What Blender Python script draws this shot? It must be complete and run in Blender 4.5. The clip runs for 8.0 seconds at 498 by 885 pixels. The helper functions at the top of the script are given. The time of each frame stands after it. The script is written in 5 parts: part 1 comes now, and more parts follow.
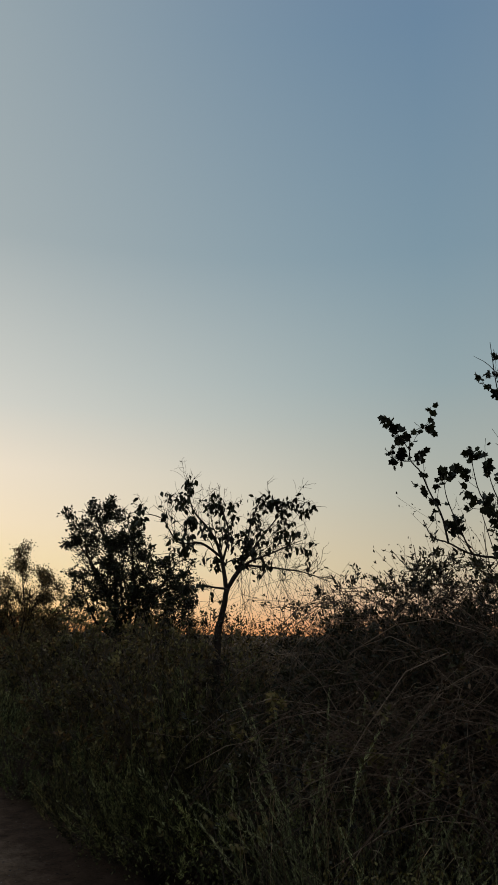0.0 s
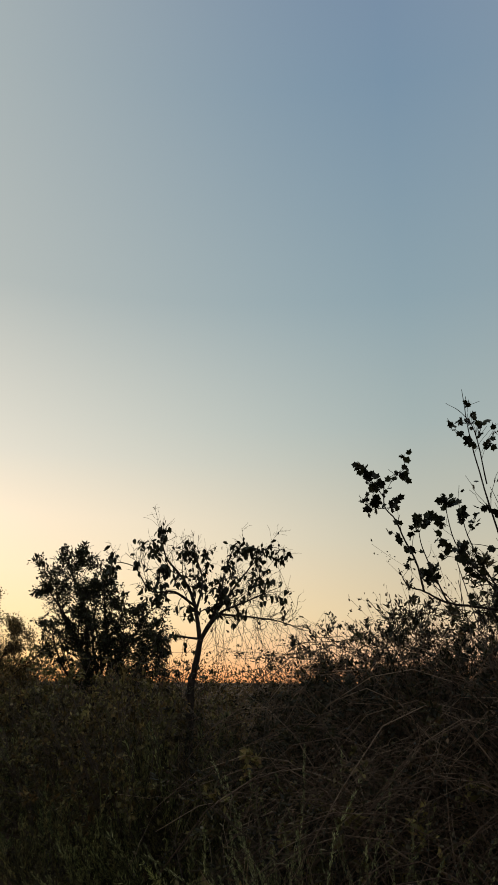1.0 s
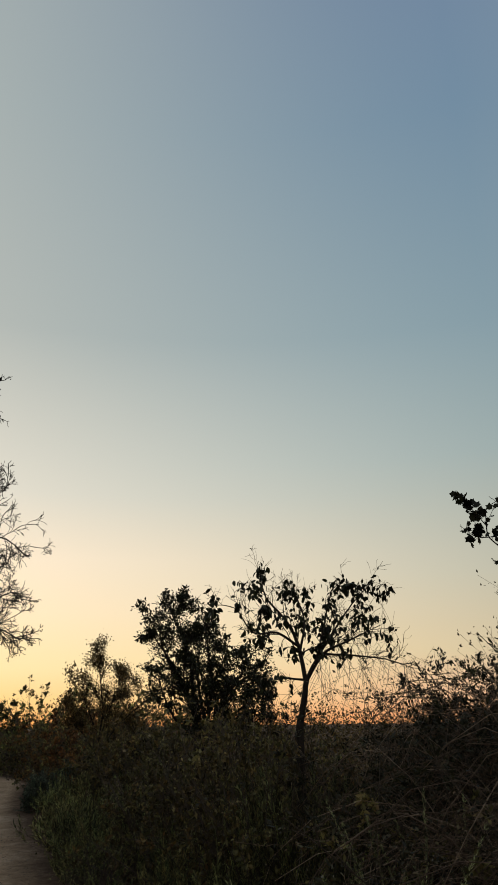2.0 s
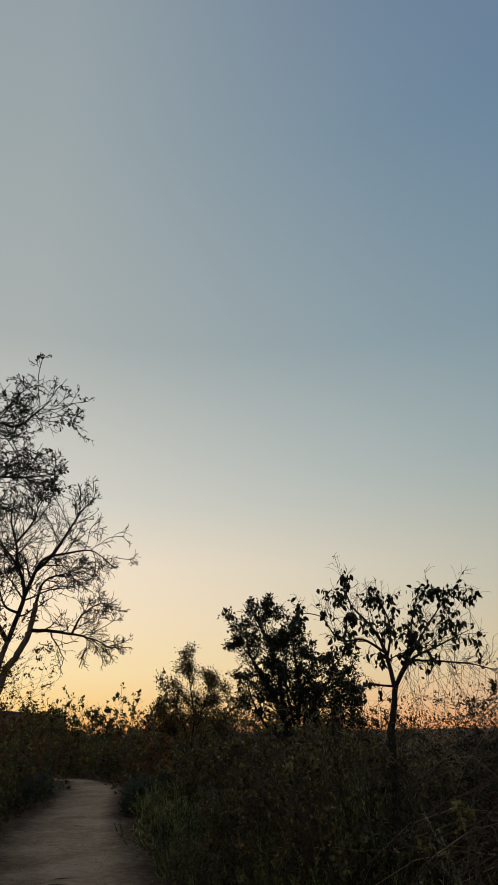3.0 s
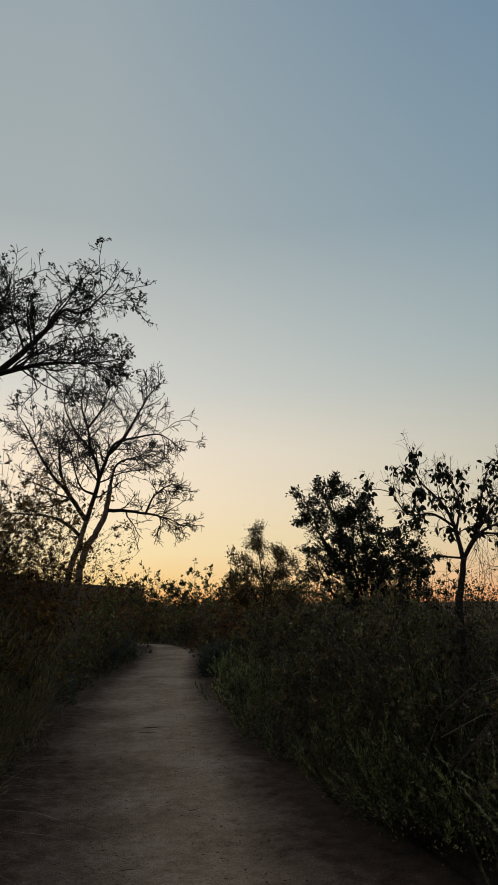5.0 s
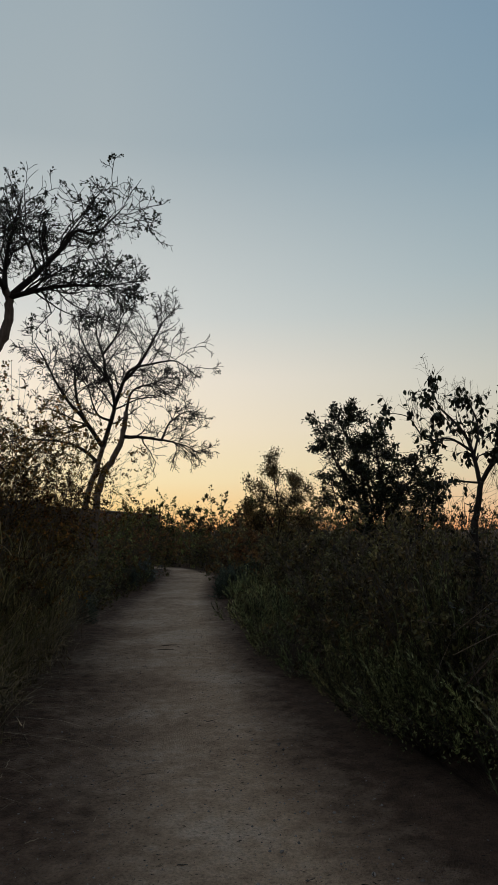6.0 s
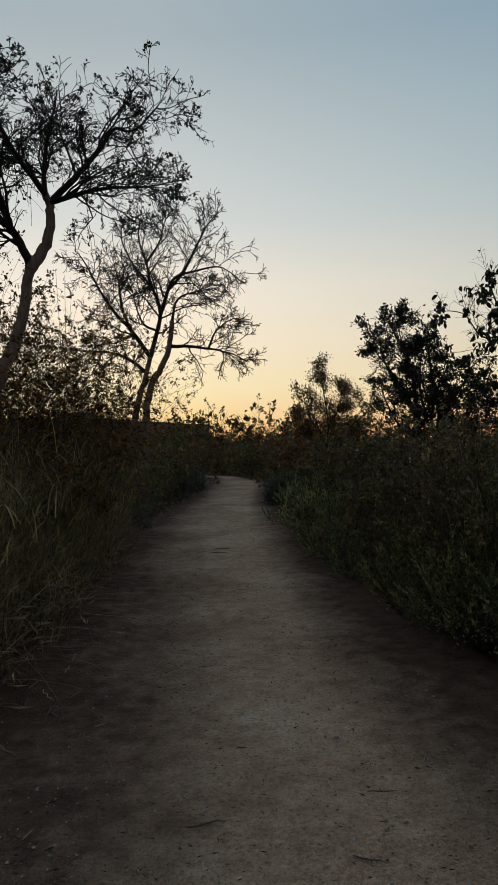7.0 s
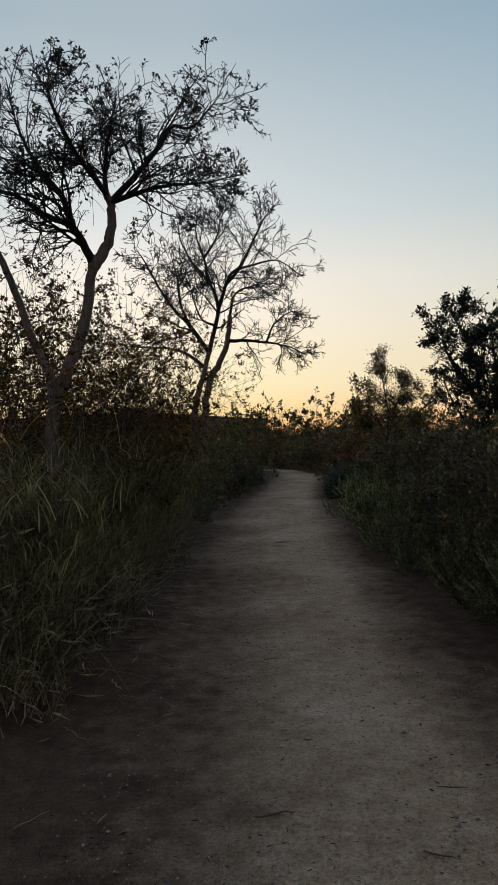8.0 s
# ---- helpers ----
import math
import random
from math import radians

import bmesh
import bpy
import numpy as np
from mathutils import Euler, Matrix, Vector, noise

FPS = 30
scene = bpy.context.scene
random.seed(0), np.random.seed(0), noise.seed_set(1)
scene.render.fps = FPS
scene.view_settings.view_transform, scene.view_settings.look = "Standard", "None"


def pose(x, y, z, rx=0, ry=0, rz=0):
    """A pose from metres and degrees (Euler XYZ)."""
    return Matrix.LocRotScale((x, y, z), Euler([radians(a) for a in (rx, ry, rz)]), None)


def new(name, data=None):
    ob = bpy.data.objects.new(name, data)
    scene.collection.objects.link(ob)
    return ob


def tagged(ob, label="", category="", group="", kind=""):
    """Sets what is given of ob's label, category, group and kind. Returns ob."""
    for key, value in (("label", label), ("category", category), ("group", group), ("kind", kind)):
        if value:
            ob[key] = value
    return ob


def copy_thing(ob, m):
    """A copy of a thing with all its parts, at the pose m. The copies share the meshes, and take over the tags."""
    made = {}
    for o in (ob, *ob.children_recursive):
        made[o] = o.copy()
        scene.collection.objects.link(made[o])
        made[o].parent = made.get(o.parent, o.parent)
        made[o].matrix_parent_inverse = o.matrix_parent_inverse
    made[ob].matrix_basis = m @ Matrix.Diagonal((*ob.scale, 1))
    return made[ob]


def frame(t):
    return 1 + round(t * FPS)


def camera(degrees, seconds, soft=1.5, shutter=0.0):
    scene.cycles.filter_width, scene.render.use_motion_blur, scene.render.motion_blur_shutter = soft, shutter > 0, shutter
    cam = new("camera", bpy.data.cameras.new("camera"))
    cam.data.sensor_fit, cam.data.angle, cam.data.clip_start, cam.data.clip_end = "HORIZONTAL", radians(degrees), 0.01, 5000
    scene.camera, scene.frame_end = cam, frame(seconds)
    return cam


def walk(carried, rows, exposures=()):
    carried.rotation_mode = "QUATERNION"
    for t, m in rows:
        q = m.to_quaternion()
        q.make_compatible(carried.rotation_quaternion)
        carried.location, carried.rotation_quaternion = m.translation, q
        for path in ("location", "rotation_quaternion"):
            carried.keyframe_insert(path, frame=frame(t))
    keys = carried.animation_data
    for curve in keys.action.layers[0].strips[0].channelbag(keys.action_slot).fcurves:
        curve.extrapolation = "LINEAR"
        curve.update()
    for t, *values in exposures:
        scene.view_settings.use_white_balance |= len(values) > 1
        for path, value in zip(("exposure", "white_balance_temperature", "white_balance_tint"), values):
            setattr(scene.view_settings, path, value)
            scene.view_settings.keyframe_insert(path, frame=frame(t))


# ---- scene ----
cam = camera(38.64, 8.0, soft=1.5)
# seconds, eye x y z, yaw to the left, pitch up, roll
ROWS = [
    (0, 0.122, -0.016, 1.543, -27.50, 15.15, 1.14),
    (0.5, 0.140, 0.001, 1.556, -29.33, 16.82, 1.55),
    (1, 0.146, 0.000, 1.573, -29.46, 18.66, 0.51),
    (1.5, 0.144, -0.003, 1.575, -27.38, 20.86, -0.48),
    (2, 0.126, -0.010, 1.576, -21.82, 21.66, -0.73),
    (2.2, 0.125, -0.016, 1.581, -19.15, 21.72, -1.44),
    (3.5, 0.049, -0.153, 1.587, -13.93, 22.10, -0.56),
    (4, 0.049, -0.140, 1.584, -11.63, 19.58, -0.60),
    (4.5, 0.046, -0.113, 1.574, -10.45, 15.52, -0.80),
    (6, 0.038, -0.049, 1.535, -8.58, 7.06, -0.38),
    (6.5, 0.030, -0.018, 1.512, -7.12, 2.09, -0.44),
    (7, 0.029, 0.008, 1.499, -4.65, -0.17, -1.27),
    (7.5, 0.019, 0.006, 1.501, -3.03, -0.39, -1.62),
    (8, -0.000, 0.000, 1.500, 0.00, -0.56, -1.87),
]
walk(cam, [(t, pose(x, y, z, 90 + pitch, 0, yaw) @ pose(0, 0, 0, 0, 0, roll)) for t, x, y, z, yaw, pitch, roll in ROWS],
     exposures=[(0, 0.02, 6500, 9), (0.5, 0.26, 6950, 10), (1.0, 0.30, 7150, 11), (1.5, 0.28, 7150, 10), (2.0, 0.17, 7000, 9), (3.5, -0.06, 6550, 9), (4.7, -0.04, 6450, 9), (6.2, 0.0, 6050, 8), (7.0, 0.05, 6050, 8), (8, 0.15, 5800, 8)])

# ---- sky and light ----
SUN_YAW = 9.0  # degrees left of the path's line, where the sun has just set


def lin(r, g, b):
    return tuple(((c / 255 + 0.055) / 1.055) ** 2.4 if c > 10 else c / 255 / 12.92 for c in (r, g, b)) + (1.0,)


def node(tree, kind, **values):
    n = tree.nodes.new(kind)
    for key, value in values.items():
        if key in n.inputs:
            n.inputs[key].default_value = value
    return n


def ramp(tree, stops, smooth=False):
    n = tree.nodes.new("ShaderNodeValToRGB")
    n.color_ramp.interpolation = "B_SPLINE" if smooth else "LINEAR"
    els = n.color_ramp.elements
    els[0].position, els[0].color = stops[0]
    els[1].position, els[1].color = stops[-1]
    for p, c in stops[1:-1]:
        els.new(p).color = c
    return n


def math_node(tree, op, a, b=None, clamp=False):
    n = tree.nodes.new("ShaderNodeMath")
    n.operation, n.use_clamp = op, clamp
    for i, v in enumerate((a, b)):
        if v is None:
            continue
        if isinstance(v, (int, float)):
            n.inputs[i].default_value = v
        else:
            tree.links.new(v, n.inputs[i])
    return n.outputs[0]


world = bpy.data.worlds.new("dusk_sky")
scene.world = world
world.use_nodes = True
wt = world.node_tree
wt.nodes.clear()
coord = wt.nodes.new("ShaderNodeTexCoord")
sep = wt.nodes.new("ShaderNodeSeparateXYZ")
wt.links.new(coord.outputs["Generated"], sep.inputs[0])
height = math_node(wt, "DIVIDE", math_node(wt, "ARCSINE", sep.outputs[2]), math.pi / 2, True)
flat = math_node(wt, "SQRT", math_node(wt, "ADD", math_node(wt, "MULTIPLY", sep.outputs[0], sep.outputs[0]),
                                       math_node(wt, "MULTIPLY", sep.outputs[1], sep.outputs[1])))
side = math_node(wt, "ADD", math_node(wt, "MULTIPLY", sep.outputs[0], -math.sin(radians(SUN_YAW))),
                 math_node(wt, "MULTIPLY", sep.outputs[1], math.cos(radians(SUN_YAW))))
cosine = math_node(wt, "DIVIDE", side, math_node(wt, "MAXIMUM", flat, 0.001))
# 0 at the sunset's own bearing, 1 a half turn away from it
away = math_node(wt, "DIVIDE", math_node(wt, "ARCCOSINE", math_node(wt, "MINIMUM", math_node(wt, "MAXIMUM", cosine, -1.0), 1.0)), math.pi)
glow = ramp(wt, [(0.0, lin(244, 160, 80)), (0.018, lin(255, 212, 138)), (0.044, lin(255, 228, 174)), (0.09, lin(255, 232, 198)), (0.135, lin(249, 231, 208)), (0.19, lin(219, 215, 205)),
                 (0.33, lin(171, 178, 178)), (0.5, lin(155, 167, 172)), (0.6, lin(147, 160, 168)), (1.0, lin(188, 193, 202))])
dusk = ramp(wt, [(0.0, lin(232, 160, 112)), (0.02, lin(230, 184, 150)), (0.055, lin(213, 198, 166)), (0.12, lin(189, 191, 177)), (0.22, lin(152, 172, 176)),
                 (0.33, lin(122, 151, 167)), (0.5, lin(93, 128, 157)), (0.6, lin(87, 118, 152)), (1.0, lin(188, 193, 202))])
night = ramp(wt, [(0.0, lin(82, 74, 78)), (0.12, lin(116, 105, 106)), (0.3, lin(133, 135, 143)), (1.0, lin(188, 193, 202))])
for r in (glow, dusk, night):
    wt.links.new(height, r.inputs[0])


def blend(tree, factor, a, b):
    n = tree.nodes.new("ShaderNodeMix")
    n.data_type = "RGBA"
    for socket, v in ((n.inputs[0], factor), (n.inputs[6], a), (n.inputs[7], b)):
        if isinstance(v, (int, float, tuple)):
            socket.default_value = v
        else:
            tree.links.new(v, socket)
    return n.outputs[2]


near_sun = ramp(wt, [(0.03, (0, 0, 0, 1)), (0.29, (1, 1, 1, 1))])
far_sun = ramp(wt, [(0.28, (0, 0, 0, 1)), (0.8, (1, 1, 1, 1))], True)
wt.links.new(away, near_sun.inputs[0])
wt.links.new(away, far_sun.inputs[0])
mixed = blend(wt, far_sun.outputs[0], blend(wt, near_sun.outputs[0], glow.outputs[0], dusk.outputs[0]), night.outputs[0])
back = node(wt, "ShaderNodeBackground", Strength=1.0)
wt.links.new(mixed, back.inputs[0])
wt.links.new(back.outputs[0], wt.nodes.new("ShaderNodeOutputWorld").inputs[0])


# ---- materials ----
def material(name):
    m = bpy.data.materials.new(name)
    m.use_nodes = True
    t = m.node_tree
    return m, t, t.nodes["Principled BSDF"]


def noise_tex(t, scale, detail=4.0, rough=0.6, vector=None, kind="Object"):
    n = node(t, "ShaderNodeTexNoise", Scale=scale, Detail=detail, Roughness=rough)
    if vector is None:
        vector = t.nodes.new("ShaderNodeTexCoord").outputs[kind]
    t.links.new(vector, n.inputs["Vector"])
    return n.outputs["Fac"]


def bump(t, bsdf, heightmap, strength, distance):
    n = node(t, "ShaderNodeBump", Strength=strength, Distance=distance)
    t.links.new(heightmap, n.inputs["Height"])
    t.links.new(n.outputs[0], bsdf.inputs["Normal"])


def leaf_material(name, dark, light, dry=None, through_light=0.18, rough=0.55, varied=False):
    m, t, b = material(name)
    geo = t.nodes.new("ShaderNodeNewGeometry")
    info = t.nodes.new("ShaderNodeObjectInfo")
    any_one = math_node(t, "FRACT", math_node(t, "ADD", geo.outputs["Random Per Island"], info.outputs["Random"]))
    stops = [(0.0, (*dark, 1)), (0.35, (*dark, 1)), (0.86, (*light, 1))] + ([(0.97, (*dry, 1))] if dry else [])
    r = ramp(t, stops)
    t.links.new(any_one, r.inputs[0])
    # noise blotches put shaded gaps and lit tufts into the leaf colour
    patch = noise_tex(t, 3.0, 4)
    painted_shade = ramp(t, [(0.36, (0.28, 0.28, 0.26, 1)), (0.5, (0.85, 0.85, 0.80, 1)), (0.66, (1.5, 1.46, 1.35, 1))])
    t.links.new(patch, painted_shade.inputs[0])
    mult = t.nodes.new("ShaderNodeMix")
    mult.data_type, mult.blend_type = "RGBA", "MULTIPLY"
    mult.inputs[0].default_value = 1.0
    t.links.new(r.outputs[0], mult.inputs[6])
    t.links.new(painted_shade.outputs[0], mult.inputs[7])
    if varied:  # no two plants of a kind have quite one colour
        tint = ramp(t, [(0.0, (0.46, 0.44, 0.40, 1)), (0.3, (1.00, 0.86, 0.74, 1)), (0.6, (0.90, 1.0, 0.92, 1)), (1.0, (1.45, 1.55, 1.35, 1))])
        t.links.new(math_node(t, "FRACT", math_node(t, "MULTIPLY", info.outputs["Random"], 7.31)), tint.inputs[0])
        plain = mult
        mult = t.nodes.new("ShaderNodeMix")
        mult.data_type, mult.blend_type = "RGBA", "MULTIPLY"
        mult.inputs[0].default_value = 1.0
        t.links.new(plain.outputs[2], mult.inputs[6])
        t.links.new(tint.outputs[0], mult.inputs[7])
    t.links.new(mult.outputs[2], b.inputs["Base Color"])
    b.inputs["Roughness"].default_value = rough
    b.inputs["Specular IOR Level"].default_value = 0.3
    tl = t.nodes.new("ShaderNodeBsdfTranslucent")
    t.links.new(mult.outputs[2], tl.inputs[0])
    mx = t.nodes.new("ShaderNodeMixShader")
    mx.inputs[0].default_value = through_light
    t.links.new(b.outputs[0], mx.inputs[1])
    t.links.new(tl.outputs[0], mx.inputs[2])
    t.links.new(mx.outputs[0], t.nodes["Material Output"].inputs[0])
    return m


def bark_material(name, dark, light, scale=9.0, uneven=False):
    m, t, b = material(name)
    co = t.nodes.new("ShaderNodeTexCoord").outputs["Object"]
    mp = node(t, "ShaderNodeMapping", Scale=(1.0, 1.0, 0.22))
    t.links.new(co, mp.inputs[0])
    furrow = noise_tex(t, scale * 4, 5, 0.65, mp.outputs[0])
    large = noise_tex(t, scale * 0.4, 3, 0.5, co)
    both = math_node(t, "ADD", math_node(t, "MULTIPLY", furrow, 0.6), math_node(t, "MULTIPLY", large, 0.4))
    r = ramp(t, [(0.3, (*dark, 1)), (0.68, (*light, 1))])
    t.links.new(both, r.inputs[0])
    colour = r.outputs[0]
    if uneven:  # old and young canes differ
        age = ramp(t, [(0.0, (0.30, 0.27, 0.25, 1)), (0.6, (0.66, 0.60, 0.55, 1)), (0.95, (1.25, 1.2, 1.12, 1))])
        geo = t.nodes.new("ShaderNodeNewGeometry").outputs["Random Per Island"]
        info = t.nodes.new("ShaderNodeObjectInfo").outputs["Random"]
        t.links.new(math_node(t, "FRACT", math_node(t, "ADD", geo, info)), age.inputs[0])
        mult = t.nodes.new("ShaderNodeMix")
        mult.data_type, mult.blend_type = "RGBA", "MULTIPLY"
        mult.inputs[0].default_value = 1.0
        t.links.new(colour, mult.inputs[6])
        t.links.new(age.outputs[0], mult.inputs[7])
        colour = mult.outputs[2]
    t.links.new(colour, b.inputs["Base Color"])
    b.inputs["Roughness"].default_value = 0.9
    b.inputs["Specular IOR Level"].default_value = 0.2
    bump(t, b, furrow, 0.8, 0.02)
    return m


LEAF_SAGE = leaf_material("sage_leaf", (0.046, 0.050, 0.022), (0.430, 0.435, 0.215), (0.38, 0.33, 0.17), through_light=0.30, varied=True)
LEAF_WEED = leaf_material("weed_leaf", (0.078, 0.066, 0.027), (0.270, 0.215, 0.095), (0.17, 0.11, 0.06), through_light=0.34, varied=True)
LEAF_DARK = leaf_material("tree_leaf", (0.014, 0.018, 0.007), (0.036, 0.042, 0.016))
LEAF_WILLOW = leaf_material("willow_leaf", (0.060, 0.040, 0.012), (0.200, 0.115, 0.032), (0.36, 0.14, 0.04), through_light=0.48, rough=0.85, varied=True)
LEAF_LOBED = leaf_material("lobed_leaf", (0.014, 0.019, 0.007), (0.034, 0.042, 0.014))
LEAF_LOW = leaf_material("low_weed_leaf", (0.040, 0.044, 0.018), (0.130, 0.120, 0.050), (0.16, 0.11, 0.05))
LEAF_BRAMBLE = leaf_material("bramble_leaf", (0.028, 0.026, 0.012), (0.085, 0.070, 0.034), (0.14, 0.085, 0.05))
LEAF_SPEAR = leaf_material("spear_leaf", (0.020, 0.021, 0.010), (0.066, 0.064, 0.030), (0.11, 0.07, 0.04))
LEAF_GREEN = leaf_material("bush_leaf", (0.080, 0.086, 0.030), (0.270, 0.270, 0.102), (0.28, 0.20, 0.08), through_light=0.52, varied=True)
LEAF_BROOM = leaf_material("broom_leaf", (0.20, 0.225, 0.105), (0.56, 0.600, 0.330), (0.46, 0.42, 0.25), through_light=0.35)
LEAF_DRY = leaf_material("dry_leaf", (0.10, 0.065, 0.035), (0.19, 0.13, 0.075))
LEAF_RUST = leaf_material("rusty_leaf", (0.115, 0.060, 0.027), (0.34, 0.165, 0.066), through_light=0.58, varied=True)
LEAF_ROUND = leaf_material("grey_green_leaf", (0.050, 0.066, 0.046), (0.150, 0.185, 0.130))
LEAF_PALE = leaf_material("pale_leaf", (0.12, 0.16, 0.14), (0.20, 0.25, 0.22))
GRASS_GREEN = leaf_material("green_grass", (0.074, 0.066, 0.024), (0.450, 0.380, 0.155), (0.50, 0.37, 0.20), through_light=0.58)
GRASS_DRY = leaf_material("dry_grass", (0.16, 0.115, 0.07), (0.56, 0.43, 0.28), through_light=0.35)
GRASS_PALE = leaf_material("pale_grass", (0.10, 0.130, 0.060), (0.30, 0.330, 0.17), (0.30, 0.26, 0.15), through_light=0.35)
SEED = leaf_material("seed_head", (0.16, 0.14, 0.08), (0.28, 0.24, 0.15))
FLOWER = leaf_material("faded_flower", (0.13, 0.12, 0.04), (0.22, 0.19, 0.07))
STEM = bark_material("woody_stem", (0.05, 0.04, 0.03), (0.12, 0.095, 0.07), 20)
CANE = bark_material("dry_cane", (0.12, 0.090, 0.068), (0.42, 0.33, 0.25), 25, True)
# limbs take a darker copy of the trunk bark: backlit blackness in the colour
LIMB_SILHOUETTE = bark_material("silhouette_limb_bark", (0.010, 0.008, 0.0065), (0.032, 0.026, 0.020))
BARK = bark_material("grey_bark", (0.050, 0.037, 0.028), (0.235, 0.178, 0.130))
BARK_DARK = bark_material("dark_bark", (0.014, 0.011, 0.009), (0.045, 0.037, 0.029), 14)


def soil_material(name, edged):
    m, t, b = material(name)
    co = t.nodes.new("ShaderNodeTexCoord").outputs["Object"]
    fine = noise_tex(t, 48.0, 7, 0.8, co)
    mid = noise_tex(t, 7.0, 5, 0.6, co)
    broad = noise_tex(t, 0.75, 4, 0.55, co)
    grit = node(t, "ShaderNodeTexVoronoi", Scale=95.0)
    t.links.new(co, grit.inputs["Vector"])
    soil = ramp(t, [(0.3, (0.064, 0.041, 0.027, 1)), (0.7, (0.155, 0.096, 0.063, 1))])
    t.links.new(mid, soil.inputs[0])
    colour = soil.outputs[0]
    if edged:
        tan = ramp(t, [(0.25, (0.265, 0.160, 0.094, 1)), (0.5, (0.540, 0.385, 0.252, 1)), (0.72, (0.710, 0.575, 0.440, 1))])
        t.links.new(math_node(t, "ADD", math_node(t, "MULTIPLY", mid, 0.4), math_node(t, "MULTIPLY", broad, 0.6)), tan.inputs[0])
        trodden = t.nodes.new("ShaderNodeAttribute")
        trodden.attribute_name = "trodden"
        ragged = math_node(t, "ADD", trodden.outputs["Fac"], math_node(t, "MULTIPLY", math_node(t, "SUBTRACT", mid, 0.5), 0.26))
        ragged = math_node(t, "ADD", ragged, math_node(t, "MULTIPLY", math_node(t, "SUBTRACT", broad, 0.5), 0.6))
        step = ramp(t, [(0.14, (0, 0, 0, 1)), (0.86, (1, 1, 1, 1))])
        t.links.new(ragged, step.inputs[0])
        colour = blend(t, step.outputs[0], colour, tan.outputs[0])
    speck = ramp(t, [(0.33, (0.44, 0.41, 0.39, 1)), (0.46, (0.95, 0.95, 0.95, 1)), (0.64, (1.36, 1.34, 1.32, 1))])
    t.links.new(fine, speck.inputs[0])
    mult = t.nodes.new("ShaderNodeMix")
    mult.data_type, mult.blend_type = "RGBA", "MULTIPLY"
    mult.inputs[0].default_value = 1.0
    t.links.new(colour, mult.inputs[6])
    t.links.new(speck.outputs[0], mult.inputs[7])
    t.links.new(mult.outputs[2], b.inputs["Base Color"])
    b.inputs["Roughness"].default_value = 0.95
    b.inputs["Specular IOR Level"].default_value = 0.15
    relief = math_node(t, "ADD", math_node(t, "MULTIPLY", fine, 0.5), math_node(t, "MULTIPLY", grit.outputs["Distance"], 0.8))
    relief = math_node(t, "ADD", relief, math_node(t, "MULTIPLY", mid, 1.2))
    bump(t, b, relief, 1.0, 0.032)
    return m


SOIL = soil_material("brown_soil", False)
TRAIL = soil_material("trodden_dirt", True)


def stone_material(name, low, high, scale=30.0):
    m, t, b = material(name)
    info = t.nodes.new("ShaderNodeObjectInfo").outputs["Random"]
    geo = t.nodes.new("ShaderNodeNewGeometry").outputs["Random Per Island"]
    grain = noise_tex(t, scale, 5)
    mixd = math_node(t, "FRACT", math_node(t, "ADD", math_node(t, "ADD", info, geo), math_node(t, "MULTIPLY", grain, 0.3)))
    r = ramp(t, [(0.0, (*low, 1)), (1.0, (*high, 1))])
    t.links.new(mixd, r.inputs[0])
    t.links.new(r.outputs[0], b.inputs["Base Color"])
    b.inputs["Roughness"].default_value = 0.85
    bump(t, b, grain, 0.4, 0.004)
    return m


PEBBLE = stone_material("pebble", (0.05, 0.042, 0.035), (0.33, 0.29, 0.25))
WALL = stone_material("stucco", (0.10, 0.074, 0.06), (0.14, 0.105, 0.085), 3.0)
ROOF = stone_material("roof_edge", (0.05, 0.045, 0.04), (0.07, 0.06, 0.055), 3.0)
PANE_MAT, _t, _b = material("dark_glass")
_b.inputs["Base Color"].default_value = (0.02, 0.022, 0.025, 1)
_b.inputs["Roughness"].default_value = 0.15


# ---- mesh helpers ----
class Geo:
    """Collects points and triangles for one mesh."""

    def __init__(self):
        self.v, self.f, self.n = [], [], 0

    def add(self, v, f):
        v, f = np.asarray(v, float).reshape(-1, 3), np.asarray(f, int).reshape(-1, 3)
        self.v.append(v)
        self.f.append(f + self.n)
        self.n += len(v)
        return self

    def mesh(self, name, mat, smooth=False):
        v, f = np.concatenate(self.v), np.concatenate(self.f)
        me = bpy.data.meshes.new(name)
        me.vertices.add(len(v))
        me.vertices.foreach_set("co", v.astype(np.float32).ravel())
        me.loops.add(f.size)
        me.loops.foreach_set("vertex_index", f.astype(np.int32).ravel())
        me.polygons.add(len(f))
        me.polygons.foreach_set("loop_start", np.arange(0, f.size, 3, dtype=np.int32))
        me.update(calc_edges=True)
        me.validate()
        if smooth:
            me.shade_smooth()
        me.materials.append(mat)
        return me


MASSES = ("twig_crown", "stem_clump", "foliage", "blade_clump", "flower_clump", "hanging_twig_clump", "cane_twig_clump")


def part(name, geo, mat, parent=None, label="", smooth=False):
    me = geo if isinstance(geo, bpy.types.Mesh) else geo.mesh(name, mat, smooth)
    ob = new(name, me)
    ob.parent = parent
    return tagged(ob, label, kind="stuff" if parent and name in MASSES else "")


def thing(name, x, y, z, label, category, group="", kind=""):
    ob = new(name)
    ob.empty_display_size = 0.1
    ob.location = (x, y, z)
    return tagged(ob, label, category, group, kind)


def unit(v):
    return v / np.maximum(np.linalg.norm(v, axis=-1, keepdims=True), 1e-9)


def cross_dirs(d):
    """Two unit vectors square to each unit vector d."""
    helper = np.where(np.abs(d[..., 2:3]) > 0.9, np.array([1.0, 0, 0]), np.array([0, 0, 1.0]))
    a = unit(np.cross(d, helper))
    return a, np.cross(d, a)


